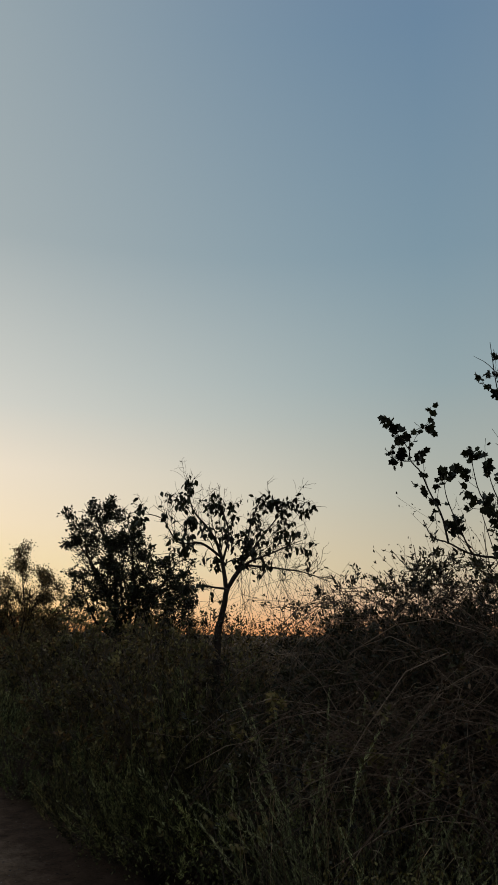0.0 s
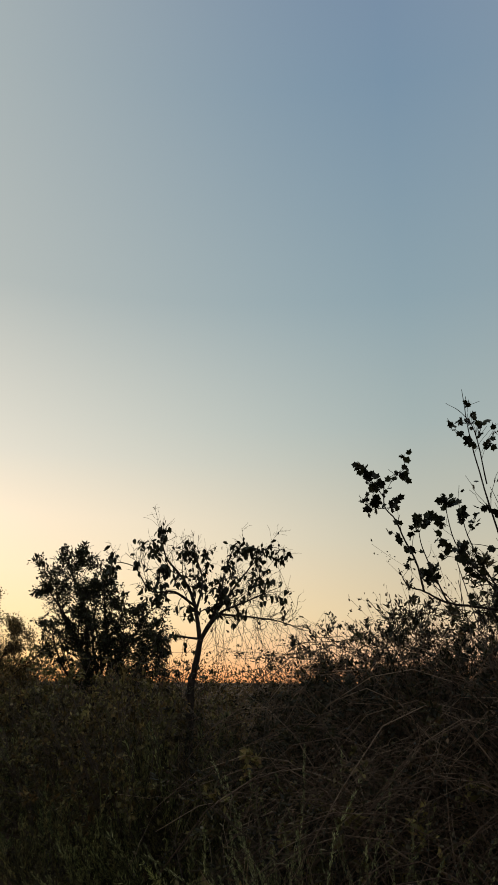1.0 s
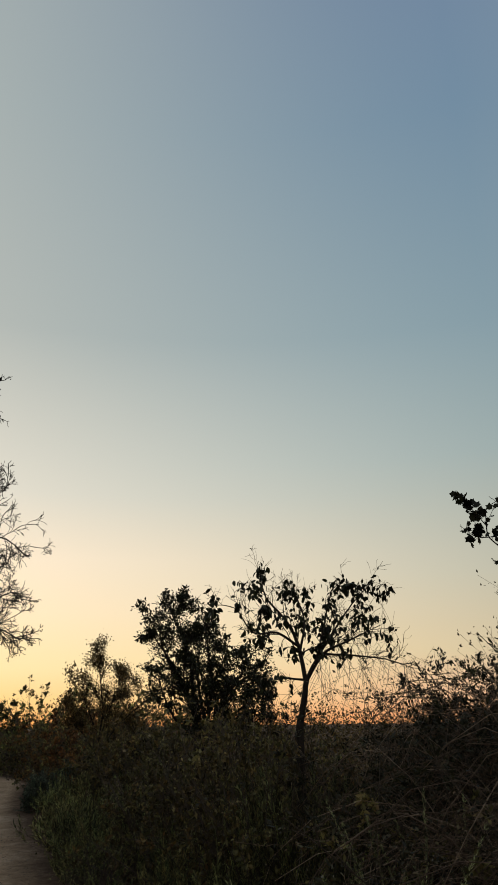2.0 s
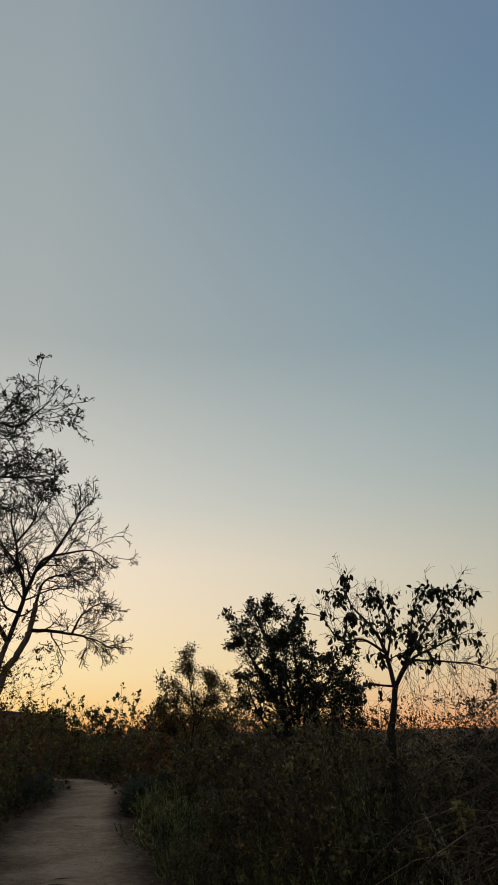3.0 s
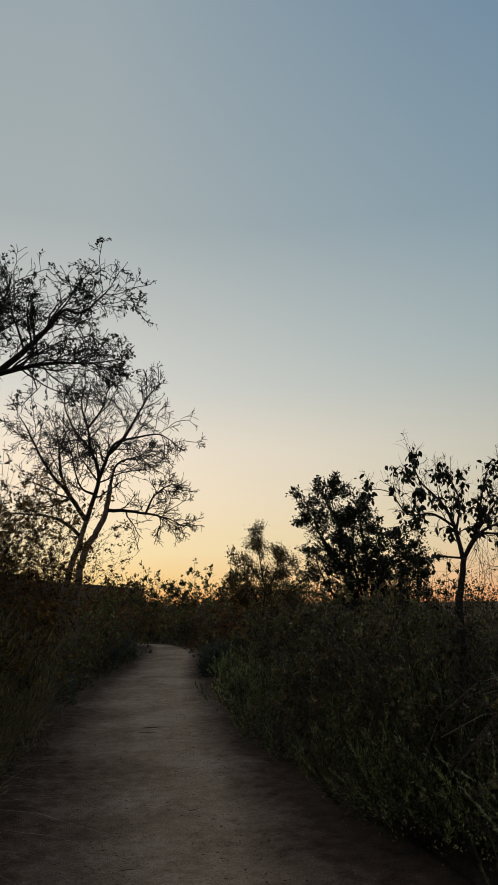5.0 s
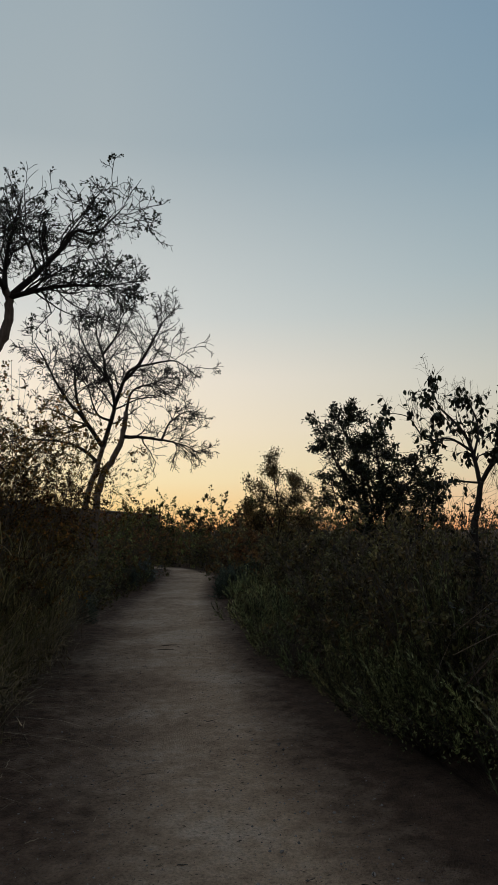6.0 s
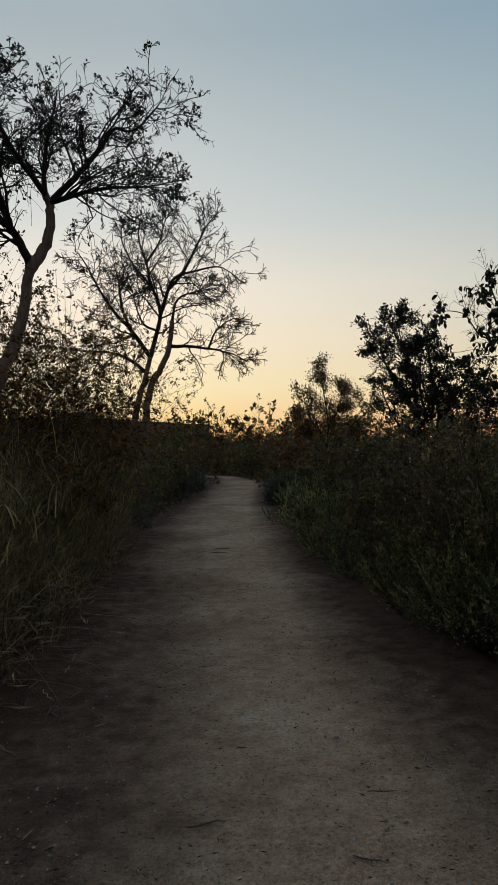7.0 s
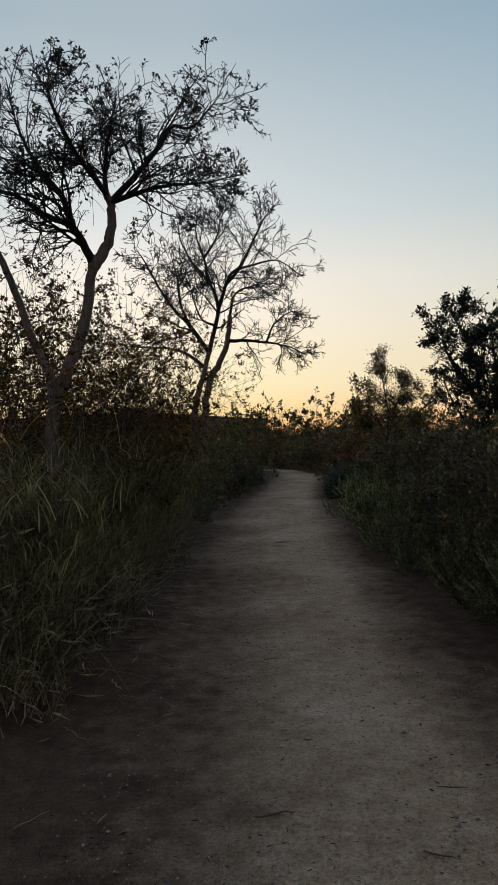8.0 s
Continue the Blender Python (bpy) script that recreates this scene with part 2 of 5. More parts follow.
def tubes(geo, p, r, sides):
    """Tapered tubes along polylines p (N, n, 3) with radii r (N, n), closed at the tip."""
    p, r = np.asarray(p, float), np.asarray(r, float)
    if p.ndim == 2:
        p, r = p[None], r[None]
    count, n = r.shape
    d = unit(np.gradient(p, axis=1))
    whole = np.abs(p[:, -1] - p[:, 0])
    helper = np.eye(3)[np.argmin(whole, 1)][:, None, :]
    a = unit(np.cross(d, np.broadcast_to(helper, d.shape)))
    b = np.cross(d, a)
    ang = np.arange(sides) * 2 * np.pi / sides
    ring = (p[:, :, None] + r[:, :, None, None] * (np.cos(ang)[:, None] * a[:, :, None] + np.sin(ang)[:, None] * b[:, :, None]))
    v = ring.reshape(count, n * sides, 3)
    f = []
    for i in range(n - 1):
        for k in range(sides):
            a0, a1 = i * sides + k, i * sides + (k + 1) % sides
            f += [(a0, a1, a1 + sides), (a0, a1 + sides, a0 + sides)]
    for k in range(1, sides - 1):
        f.append(((n - 1) * sides, (n - 1) * sides + k, (n - 1) * sides + k + 1))
    f = np.array(f)[None] + (np.arange(count) * n * sides)[:, None, None]
    return geo.add(v, f)


OVAL = (np.array([(0, 0, 0), (0.27, 0.32, 0.06), (0.22, 0.70, 0.05), (0, 1, -0.06), (-0.22, 0.70, 0.05), (-0.27, 0.32, 0.06), (0, 0.5, -0.02)]),
        np.array([(0, 1, 6), (1, 2, 6), (2, 3, 6), (3, 4, 6), (4, 5, 6), (5, 0, 6)]))
FOLD = (np.array([(0, 0, 0), (0.26, 0.45, 0.07), (0, 1, -0.08), (-0.26, 0.45, 0.07)]), np.array([(0, 1, 2), (0, 2, 3)]))
NARROW = (np.array([(0, 0, 0), (0.10, 0.45, 0.03), (0, 1, -0.10), (-0.10, 0.45, 0.03)]), np.array([(0, 1, 2), (0, 2, 3)]))
THREAD = (np.array([(0, 0, 0), (0.055, 0.5, 0.02), (0, 1, -0.05), (-0.055, 0.5, 0.02)]), np.array([(0, 1, 2), (0, 2, 3)]))
LOBED = (np.array([(0, 0.40, -0.03), (0, 0, 0), (0.20, 0.06, 0.02), (0.44, 0.12, -0.03), (0.38, 0.36, 0.03), (0.52, 0.62, -0.06), (0.26, 0.66, 0.03),
                   (0, 1.0, -0.08), (-0.26, 0.66, 0.03), (-0.52, 0.62, -0.06), (-0.38, 0.36, 0.03), (-0.44, 0.12, -0.03), (-0.20, 0.06, 0.02)]),
         np.array([(0, k, k + 1) for k in range(1, 12)] + [(0, 12, 1)]))


def leaves(geo, rng, where, along, size, shape):
    """Leaves of one shape at places, each pointing along a direction and rolled by chance."""
    v, f = shape
    where, along = np.asarray(where, float), unit(np.asarray(along, float))
    a, b = cross_dirs(along)
    roll = rng.uniform(0, 2 * np.pi, len(where))[:, None]
    x = np.cos(roll) * a + np.sin(roll) * b
    zz = np.cross(x, along)
    size = np.broadcast_to(np.asarray(size, float), (len(where),))
    pts = where[:, None] + size[:, None, None] * (v[None, :, 0:1] * x[:, None] + v[None, :, 1:2] * along[:, None] + v[None, :, 2:3] * zz[:, None])
    return geo.add(pts, f[None] + (np.arange(len(where)) * len(v))[:, None, None])


def blades(geo, rng, base, high, lean, curl, width, seg=4, az=None):
    """Grass blades: bent, tapered strips that rise from their bases and nod over."""
    base = np.asarray(base, float)
    n = len(base)
    az = rng.uniform(0, 2 * np.pi, n) if az is None else az
    out = np.stack([np.cos(az), np.sin(az), 0 * az], 1)
    wide = np.stack([-np.sin(az), np.cos(az), 0 * az], 1)
    s = np.linspace(0, 1, seg + 1)
    lean, curl, high, width = (np.broadcast_to(np.asarray(q, float), (n,)) for q in (lean, curl, high, width))
    up = s[None] - curl[:, None] * 0.42 * s[None] ** 3
    side_way = lean[:, None] * s[None] + curl[:, None] * s[None] ** 2.2
    mid = base[:, None] + high[:, None, None] * (up[..., None] * np.array([0, 0, 1.0]) + side_way[..., None] * out[:, None])
    half = width[:, None] * (1 - s[None] ** 1.8) * 0.5
    left = mid - half[..., None] * wide[:, None]
    right = mid + half[..., None] * wide[:, None]
    v = np.concatenate([np.stack([left[:, :-1], right[:, :-1]], 2).reshape(n, 2 * seg, 3), mid[:, -1:]], 1)
    f = []
    for i in range(seg - 1):
        f += [(2 * i, 2 * i + 1, 2 * i + 3), (2 * i, 2 * i + 3, 2 * i + 2)]
    f.append((2 * seg - 2, 2 * seg - 1, 2 * seg))
    geo.add(v, np.array(f)[None] + (np.arange(n) * (2 * seg + 1))[:, None, None])
    return mid[:, -1], unit(mid[:, -1] - mid[:, -2])


def smooth_line(points, per=4):
    """A finer line through the given points (Catmull-Rom)."""
    p = np.asarray(points, float)
    q = np.vstack([2 * p[0] - p[1], p, 2 * p[-1] - p[-2]])
    s = np.linspace(0, 1, per, endpoint=False)[:, None]
    rows = []
    for i in range(1, len(q) - 2):
        a, b, c, d = q[i - 1:i + 3]
        rows.append(0.5 * (2 * b + (c - a) * s + (2 * a - 5 * b + 4 * c - d) * s ** 2 + (3 * b - a - 3 * c + d) * s ** 3))
    return np.vstack(rows + [p[-1:]])


def sprouts(rng, p, r, count, lo=0.25, ratio=0.5, angle=(25, 60), wander=0.18, lift=0.08, n=6, thin=0.6, least=0.0012, shortest=0.0):
    """Side branches of the polylines p (N, m, 3), count on each: new polylines (N * count, n, 3) and radii."""
    p, r = np.asarray(p, float), np.asarray(r, float)
    total, m = len(p), p.shape[1]
    length = np.linalg.norm(np.diff(p, axis=1), axis=2).sum(1)
    s = lo + (0.98 - lo) * rng.random((total, count))
    k = s * (m - 1)
    i = np.clip(k.astype(int), 0, m - 2)
    fr = (k - i)[..., None]
    rows = np.arange(total)[:, None]
    start = p[rows, i] * (1 - fr) + p[rows, i + 1] * fr
    d = unit(p[rows, i + 1] - p[rows, i])
    rad = r[rows, i] * (1 - fr[..., 0]) + r[rows, i + 1] * fr[..., 0]
    a, b = cross_dirs(d)
    roll = rng.uniform(0, 2 * np.pi, s.shape)[..., None]
    ang = np.radians(rng.uniform(*angle, s.shape))[..., None]
    d = np.cos(ang) * d + np.sin(ang) * (np.cos(roll) * a + np.sin(roll) * b)
    size = np.maximum(length[:, None] * ratio * (0.55 + 0.8 * rng.random(s.shape)) * (1.2 - 0.75 * s), shortest)
    start, d, size, rad = start.reshape(-1, 3), unit(d).reshape(-1, 3), size.ravel(), rad.ravel()
    line = [start]
    for _ in range(n - 1):
        d = unit(d + rng.normal(0, wander, d.shape) + np.array([0, 0, lift]))
        line.append(line[-1] + d * (size / (n - 1))[:, None])
    line = np.stack(line, 1)
    taper = np.linspace(1, 0.35, n)[None]
    return line, np.maximum(rad[:, None] * thin * taper, least)


# ---- ground and trail ----
EDGE_Y = [-14, 4, 8, 12, 17, 21, 24, 25.4, 27, 28.6, 30, 31, 32.5, 38]
EDGE_L = [-1.2, -1.12, -1.0, -0.92, -0.28, 0.22, 0.50, 0.62, 0.78, 0.95, 0.1, -1.6, -4.0, -12.0]
EDGE_R = [1.75, 1.6, 1.45, 1.6, 1.78, 2.25, 2.55, 2.66, 2.48, 2.16, 1.72, 1.3, -0.6, -8.5]


def trail_left(y):
    return np.interp(y, EDGE_Y, EDGE_L)


def trail_right(y):
    return np.interp(y, EDGE_Y, EDGE_R)


def swell(x, y):
    """The ground's own gentle relief, the same for all that stands on it."""
    return 0.018 * np.sin(1.3 * x + 0.7) * np.sin(0.9 * y) + 0.010 * np.sin(3.1 * x - 1.2 * y) + 0.006 * np.sin(5.3 * x + 4.1 * y)


def ground_z(x, y):
    bank = np.maximum(np.maximum(trail_left(y) - x, x - trail_right(y) - 0.5), 0.0)
    near = np.clip(1.5 - np.hypot(x, y - 10) / 40, 0, 1)
    return near * (swell(x, y) + 0.10 * (1 - np.exp(-bank * 1.6)))


def build_ground():
    ticks = np.concatenate([-np.geomspace(1500, 14, 14), np.linspace(-12, 12, 97), np.geomspace(14, 1500, 14)])
    long = np.concatenate([-np.geomspace(1500, 14, 12), np.linspace(-12, 46, 200), np.geomspace(50, 1600, 14)])
    x, y = np.meshgrid(ticks, long)
    z = ground_z(x, y)
    inside = (x > trail_left(y) - 0.15) & (x < trail_right(y) + 0.45)
    z = z - np.where(inside & (y < 37) & (y > -13.5), 0.06, 0.0)
    nx, ny = len(ticks), len(long)
    k = np.arange(nx * ny).reshape(ny, nx)
    a, b, c, d = k[:-1, :-1].ravel(), k[:-1, 1:].ravel(), k[1:, 1:].ravel(), k[1:, :-1].ravel()
    geo = Geo().add(np.stack([x, y, z], -1), np.concatenate([np.stack([a, b, c], 1), np.stack([a, c, d], 1)]))
    ob = part("ground", geo, SOIL, None, "", True)
    tagged(ob, "dark reddish-brown bare soil under the brush", "ground", kind="structure")
    # the trail: a strip of trodden dirt with soft shoulders
    rows = np.linspace(-14, 37, 520)
    u = np.linspace(-0.18, 1.22, 76)
    uu, yy = np.meshgrid(u, rows)
    left, right = trail_left(yy), trail_right(yy)
    xx = left + (right - left) * uu
    zz = ground_z(xx, yy) - 0.02 * np.exp(-((uu - 0.30) / 0.12) ** 2) - 0.015 * np.exp(-((uu - 0.75) / 0.12) ** 2)
    rng = np.random.default_rng(5)
    zz = zz + rng.normal(0, 0.0018, zz.shape)
    out = np.maximum(np.maximum(-0.10 - uu, uu - 1.14), 0)
    zz = zz + 0.012 - out * 1.2
    n = len(u)
    k = np.arange(n * len(rows)).reshape(len(rows), n)
    a, b, c, d = k[:-1, :-1].ravel(), k[:-1, 1:].ravel(), k[1:, 1:].ravel(), k[1:, :-1].ravel()
    geo = Geo().add(np.stack([xx, yy, zz], -1), np.concatenate([np.stack([a, b, c], 1), np.stack([a, c, d], 1)]))
    ob = part("dirt_path", geo, TRAIL, None, "", True)
    tagged(ob, "trodden pale brown dirt path winding between brush", "path", kind="structure")
    worn = np.interp(uu, [-0.1, 0.0, 0.12, 0.3, 0.5, 0.7, 0.85, 1.0, 1.12], [0.0, 0.06, 0.15, 0.28, 0.74, 0.95, 0.34, 0.03, 0.0])
    # farther along, feet have worn it pale from edge to edge
    wide = np.interp(uu, [-0.1, 0.0, 0.1, 0.3, 0.75, 0.92, 1.05], [0.0, 0.04, 0.16, 0.58, 0.92, 0.30, 0.0])
    along = np.clip((yy - 5.0) / 5.0, 0, 1)
    worn = worn * (1 - along) + wide * along
    att = ob.data.attributes.new("trodden", "FLOAT", "POINT")
    att.data.foreach_set("value", worn.astype(np.float32).ravel())
    return ob


build_ground()


# ---- far buildings ----
def block(geo, x0, x1, y0, y1, z0, z1):
    v = [(x, y, z) for z in (z0, z1) for y in (y0, y1) for x in (x0, x1)]
    q = [(0, 1, 5, 4), (1, 3, 7, 5), (3, 2, 6, 7), (2, 0, 4, 6), (4, 5, 7, 6), (0, 2, 3, 1)]
    return geo.add(v, [t for a, b, c, d in q for t in ((a, b, c), (a, c, d))])


def building(x, y, turn, wide, deep, high, bays, label):
    root = thing("low_building", x, y, 0, label, "building")
    root.rotation_euler[2] = radians(turn)
    part("wall", block(Geo(), 0, wide, 0, deep, 0, high - 0.3), WALL, root)
    part("roof", block(Geo(), -0.3, wide + 0.3, -0.3, deep + 0.3, high - 0.3, high), ROOF, root, "flat roof with a plain dark edge")
    for i in range(bays):
        cx = (i + 0.5) * wide / bays
        part("window", block(Geo(), cx - 1.0, cx + 1.0, -0.06, 0.02, 1.0, 2.4), PANE_MAT, root)
    return root


building(-12.0, 84.0, 73.4, 54.0, 18.0, 4.6, 7, "long low flat-roofed building beyond the brush")
building(-14.2, 78.0, 0.0, 3.2, 6.0, 4.9, 1, "small grey flat-roofed block beyond the brush")


# ---- trees ----
def limb_line(rng, points, r0, r1, per=4):
    line = smooth_line(points, per)
    line[1:-1] += rng.normal(0, 0.10 * r0, line[1:-1].shape)
    return line, np.linspace(r0, r1, len(line))


def equal(line, rad, n):
    """The line with n points at equal steps."""
    s = np.concatenate([[0], np.cumsum(np.linalg.norm(np.diff(line, axis=0), axis=1))])
    q = np.linspace(0, s[-1], n)
    return np.stack([np.interp(q, s, line[:, i]) for i in range(3)], 1), np.interp(q, s, rad)


def tree(name, base, label, category, limbs, trunks, bark, seed, orders, sides=8, end=0.14, group="", limb_bark=None):
    """A tree from its limbs (radius, points): the first ones are trunks. orders: settings of sprouts() for each order of finer branches."""
    rng = np.random.default_rng(seed)
    limb_bark = limb_bark or bark
    root = thing(name, base[0], base[1], ground_z(base[0], base[1]) - 0.05, label, category, group)
    lines, rads = [], []
    for i, (r0, pts) in enumerate(limbs):
        trunk = i < trunks
        if trunk and 0.3 < pts[0][2] < 2.2:
            pts = [(pts[0][0] * 0.6 - 0.03, pts[0][1], 0.0), (pts[0][0] * 0.8, pts[0][1], pts[0][2] * 0.5)] + list(pts)
        line, rad = limb_line(rng, pts, r0 * (1.35 if trunk else 1.0), r0 * (0.75 if trunk else end), 5)
        g = tubes(Geo(), line, rad, sides if trunk else max(5, sides - 2))
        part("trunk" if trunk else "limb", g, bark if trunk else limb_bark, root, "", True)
        if not trunk or len(limbs) <= trunks:
            a, b = equal(line, rad, 12)
            lines.append(a)
            rads.append(b)
    p, r = np.stack(lines), np.stack(rads)
    found, twigs = [(p, r)], Geo()
    for i, setting in enumerate(orders):
        p, r = sprouts(rng, p, r, **setting)
        tubes(twigs, p, r, 4 if i == 0 else 3)
        found.append((p, r))
    part("twig_crown", twigs, limb_bark, root)
    return root, rng, found


def tips(rng, p, count, spread=0.0, lo=0.4):
    """Places along polylines, with the line's direction there."""
    m = p.shape[1]
    length = np.linalg.norm(np.diff(p, axis=1), axis=2).sum(1)
    j = rng.choice(len(p), count, p=length / length.sum())
    k = (lo + (1 - lo) * rng.random(count)) * (m - 1)
    i = np.clip(k.astype(int), 0, m - 2)
    fr = (k - i)[:, None]
    where = p[j, i] * (1 - fr) + p[j, i + 1] * fr
    d = unit(p[j, i + 1] - p[j, i])
    return where + rng.normal(0, spread, where.shape) if spread else where, d


def sprays(rng, p, count, uneven=1.0, spread=0.0, lo=0.3):
    """Places on fine twigs, some of which bear many leaves and others few."""
    weight = rng.gamma(uneven, 1.0, len(p)) + 1e-6
    m = p.shape[1]
    j = rng.choice(len(p), count, p=weight / weight.sum())
    k = (lo + (1 - lo) * rng.random(count)) * (m - 1)
    i = np.clip(k.astype(int), 0, m - 2)
    fr = (k - i)[:, None]
    where = p[j, i] * (1 - fr) + p[j, i + 1] * fr
    return where + rng.normal(0, spread, where.shape), unit(p[j, i + 1] - p[j, i])


def hang_twigs(root, rng, lines, count, mat, thick):
    """Bare twigs that hang below the limbs."""
    start, _ = tips(rng, lines, count, 0.02, 0.2)
    line = [start]
    d = unit(rng.normal(0, 0.4, start.shape) + (0, 0, -1))
    for _ in range(6):
        d = unit(d + rng.normal(0, 0.18, d.shape) + (0, 0, -0.08))
        line.append(line[-1] + d * rng.uniform(0.05, 0.11, (len(d), 1)))
    p = np.stack(line, 1)
    g = tubes(Geo(), p, np.full((len(start), 7), thick), 3)
    q, r = sprouts(rng, p, np.full(p.shape[:2], thick), 2, 0.2, 0.4, (20, 60), 0.2, -0.02, 4)
    tubes(g, q, np.full(q.shape[:2], thick * 0.8), 3)
    part("hanging_twig_clump", g, mat, root)


WIDE = (FOLD[0] * (1.35, 1.0, 1.2), FOLD[1])

# the tall half-bare tree beside the trail
LEAFY_LIMBS = [
    (0.056, [(0.0, 0.0, 1.72), (0.11, 0.03, 2.09), (0.3, 0.07, 2.6), (0.37, 0.09, 3.03), (0.4, 0.09, 3.23)]),
    (0.036, [(-0.01, -0.01, 1.99), (-0.23, 0.06, 2.56), (-0.39, 0.11, 3.03), (-0.6, 0.14, 3.48), (-0.81, 0.18, 3.98)]),
    (0.044, [(0.39, 0.09, 3.12), (0.50, 0.13, 3.3), (0.57, 0.15, 3.48), (0.57, 0.16, 3.73), (0.54, 0.14, 3.85)]),
    (0.042, [(0.40, 0.09, 3.15), (0.26, -0.04, 3.46), (0.06, -0.17, 3.54), (-0.15, -0.34, 3.67), (-0.36, -0.51, 3.7), (-0.6, -0.74, 3.79)]),
    (0.034, [(0.24, 0.0, 3.48), (0.11, 0.13, 3.82), (-0.11, 0.18, 4.12), (-0.24, 0.22, 4.36), (-0.34, 0.27, 4.6), (-0.46, 0.37, 5.09)]),
    (0.030, [(0.54, 0.12, 3.83), (0.33, -0.12, 4.11), (0.23, -0.27, 4.31), (0.17, -0.42, 4.51), (0.2, -0.52, 4.69)]),
    (0.036, [(0.57, 0.15, 3.75), (0.84, 0.25, 4.08), (1.06, 0.35, 4.4), (1.18, 0.4, 4.57), (1.37, 0.46, 4.59), (1.67, 0.56, 4.97)]),
    (0.030, [(0.57, 0.15, 3.76), (0.85, 0.12, 3.83), (1.13, 0.09, 3.88), (1.44, 0.06, 3.88), (1.84, -0.02, 3.92)]),
    (0.028, [(0.54, 0.13, 3.83), (0.51, 0.27, 4.19), (0.55, 0.48, 4.66), (0.58, 0.64, 5.06)]),
]
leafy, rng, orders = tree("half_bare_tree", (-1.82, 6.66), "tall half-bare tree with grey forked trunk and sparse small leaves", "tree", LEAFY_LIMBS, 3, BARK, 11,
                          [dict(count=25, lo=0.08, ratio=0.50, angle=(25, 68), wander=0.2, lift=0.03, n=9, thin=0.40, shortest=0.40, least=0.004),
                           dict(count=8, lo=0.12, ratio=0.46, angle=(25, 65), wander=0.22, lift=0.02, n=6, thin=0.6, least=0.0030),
                           dict(count=4, lo=0.2, ratio=0.55, angle=(25, 60), wander=0.26, lift=-0.02, n=4, thin=0.6, least=0.0027)], 10, limb_bark=LIMB_SILHOUETTE)
hang_twigs(leafy, rng, orders[1][0][25 * 4:25 * 6], 40, LIMB_SILHOUETTE, 0.0024)
where, along = sprays(rng, orders[3][0], 6500, 0.5, 0.006, 0.3)
geo = leaves(Geo(), rng, where, along + rng.normal(0, 0.7, along.shape) + (0, 0, -0.5), rng.uniform(0.018, 0.040, len(where)), WIDE)
# dead bunches that cling near the ends of the limbs
bunch, _ = tips(rng, orders[2][0], 70, 0.02, 0.6)
where = np.repeat(bunch, 11, 0) + rng.normal(0, 0.024, (770, 3))
leaves(geo, rng, where, rng.normal(0, 1, (770, 3)) + (0, 0, -0.5), rng.uniform(0.020, 0.042, 770), OVAL)
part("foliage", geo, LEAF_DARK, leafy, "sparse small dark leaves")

# the bare tree farther along the trail
BARE_LIMBS = [
    (0.062, [(-0.13, 0.0, 1.75), (0.03, 0.0, 2.47), (0.17, 0.0, 2.92), (0.28, 0.0, 3.33)]),
    (0.066, [(0.15, 0.0, 1.96), (0.28, 0.0, 2.7), (0.49, 0.0, 3.07), (0.67, 0.0, 3.52), (0.73, 0.0, 4.05)]),
    (0.044, [(0.17, 0.0, 2.98), (-0.17, 0.07, 3.26), (-0.54, 0.15, 3.41), (-1.13, 0.22, 3.47), (-1.64, 0.3, 3.53)]),
    (0.052, [(0.27, 0.0, 3.3), (-0.09, -0.12, 3.83), (-0.38, -0.24, 4.14), (-0.66, -0.36, 4.55), (-0.94, -0.48, 5.1), (-1.1, -0.6, 5.36)]),
    (0.050, [(0.28, 0.0, 3.3), (0.49, 0.06, 4.21), (0.31, 0.12, 4.83), (0.22, 0.18, 5.3), (0.06, 0.24, 5.86), (0.12, 0.3, 6.36)]),
    (0.044, [(0.49, 0.05, 4.17), (0.69, -0.02, 4.73), (0.85, -0.09, 4.95), (1.35, -0.16, 5.08), (1.8, -0.23, 5.1), (2.25, -0.3, 4.75)]),
    (0.040, [(0.7, 0.0, 4.73), (0.98, 0.12, 5.08), (1.28, 0.25, 5.67), (1.55, 0.38, 6.2), (1.79, 0.5, 6.49)]),
    (0.042, [(0.67, 0.0, 3.52), (1.07, -0.1, 3.5), (1.51, -0.2, 3.43), (1.95, -0.3, 3.31), (2.31, -0.4, 3.12)]),
    (0.026, [(1.48, -0.2, 3.44), (1.66, -0.13, 3.82), (2.04, -0.07, 4.08), (2.29, 0.0, 3.92)]),
    (0.032, [(0.73, 0.0, 4.03), (0.87, 0.13, 4.53), (1.29, 0.27, 4.73), (1.68, 0.4, 4.91)]),
    (0.034, [(-0.09, -0.12, 3.83), (-0.29, -0.03, 4.32), (-0.37, 0.13, 4.96), (-0.55, 0.3, 5.62)]),
    (0.030, [(0.32, 0.12, 4.8), (-0.08, 0.33, 5.33), (-0.32, 0.47, 5.91), (-0.28, 0.6, 6.35)]),
    (0.030, [(0.42, 0.04, 3.85), (0.14, -0.13, 3.98), (-0.02, -0.27, 4.47), (-0.1, -0.4, 4.93)]),
    (0.026, [(0.22, 0.18, 5.31), (0.52, 0.07, 5.75), (0.63, -0.07, 6.11), (0.89, -0.2, 6.31)]),
]
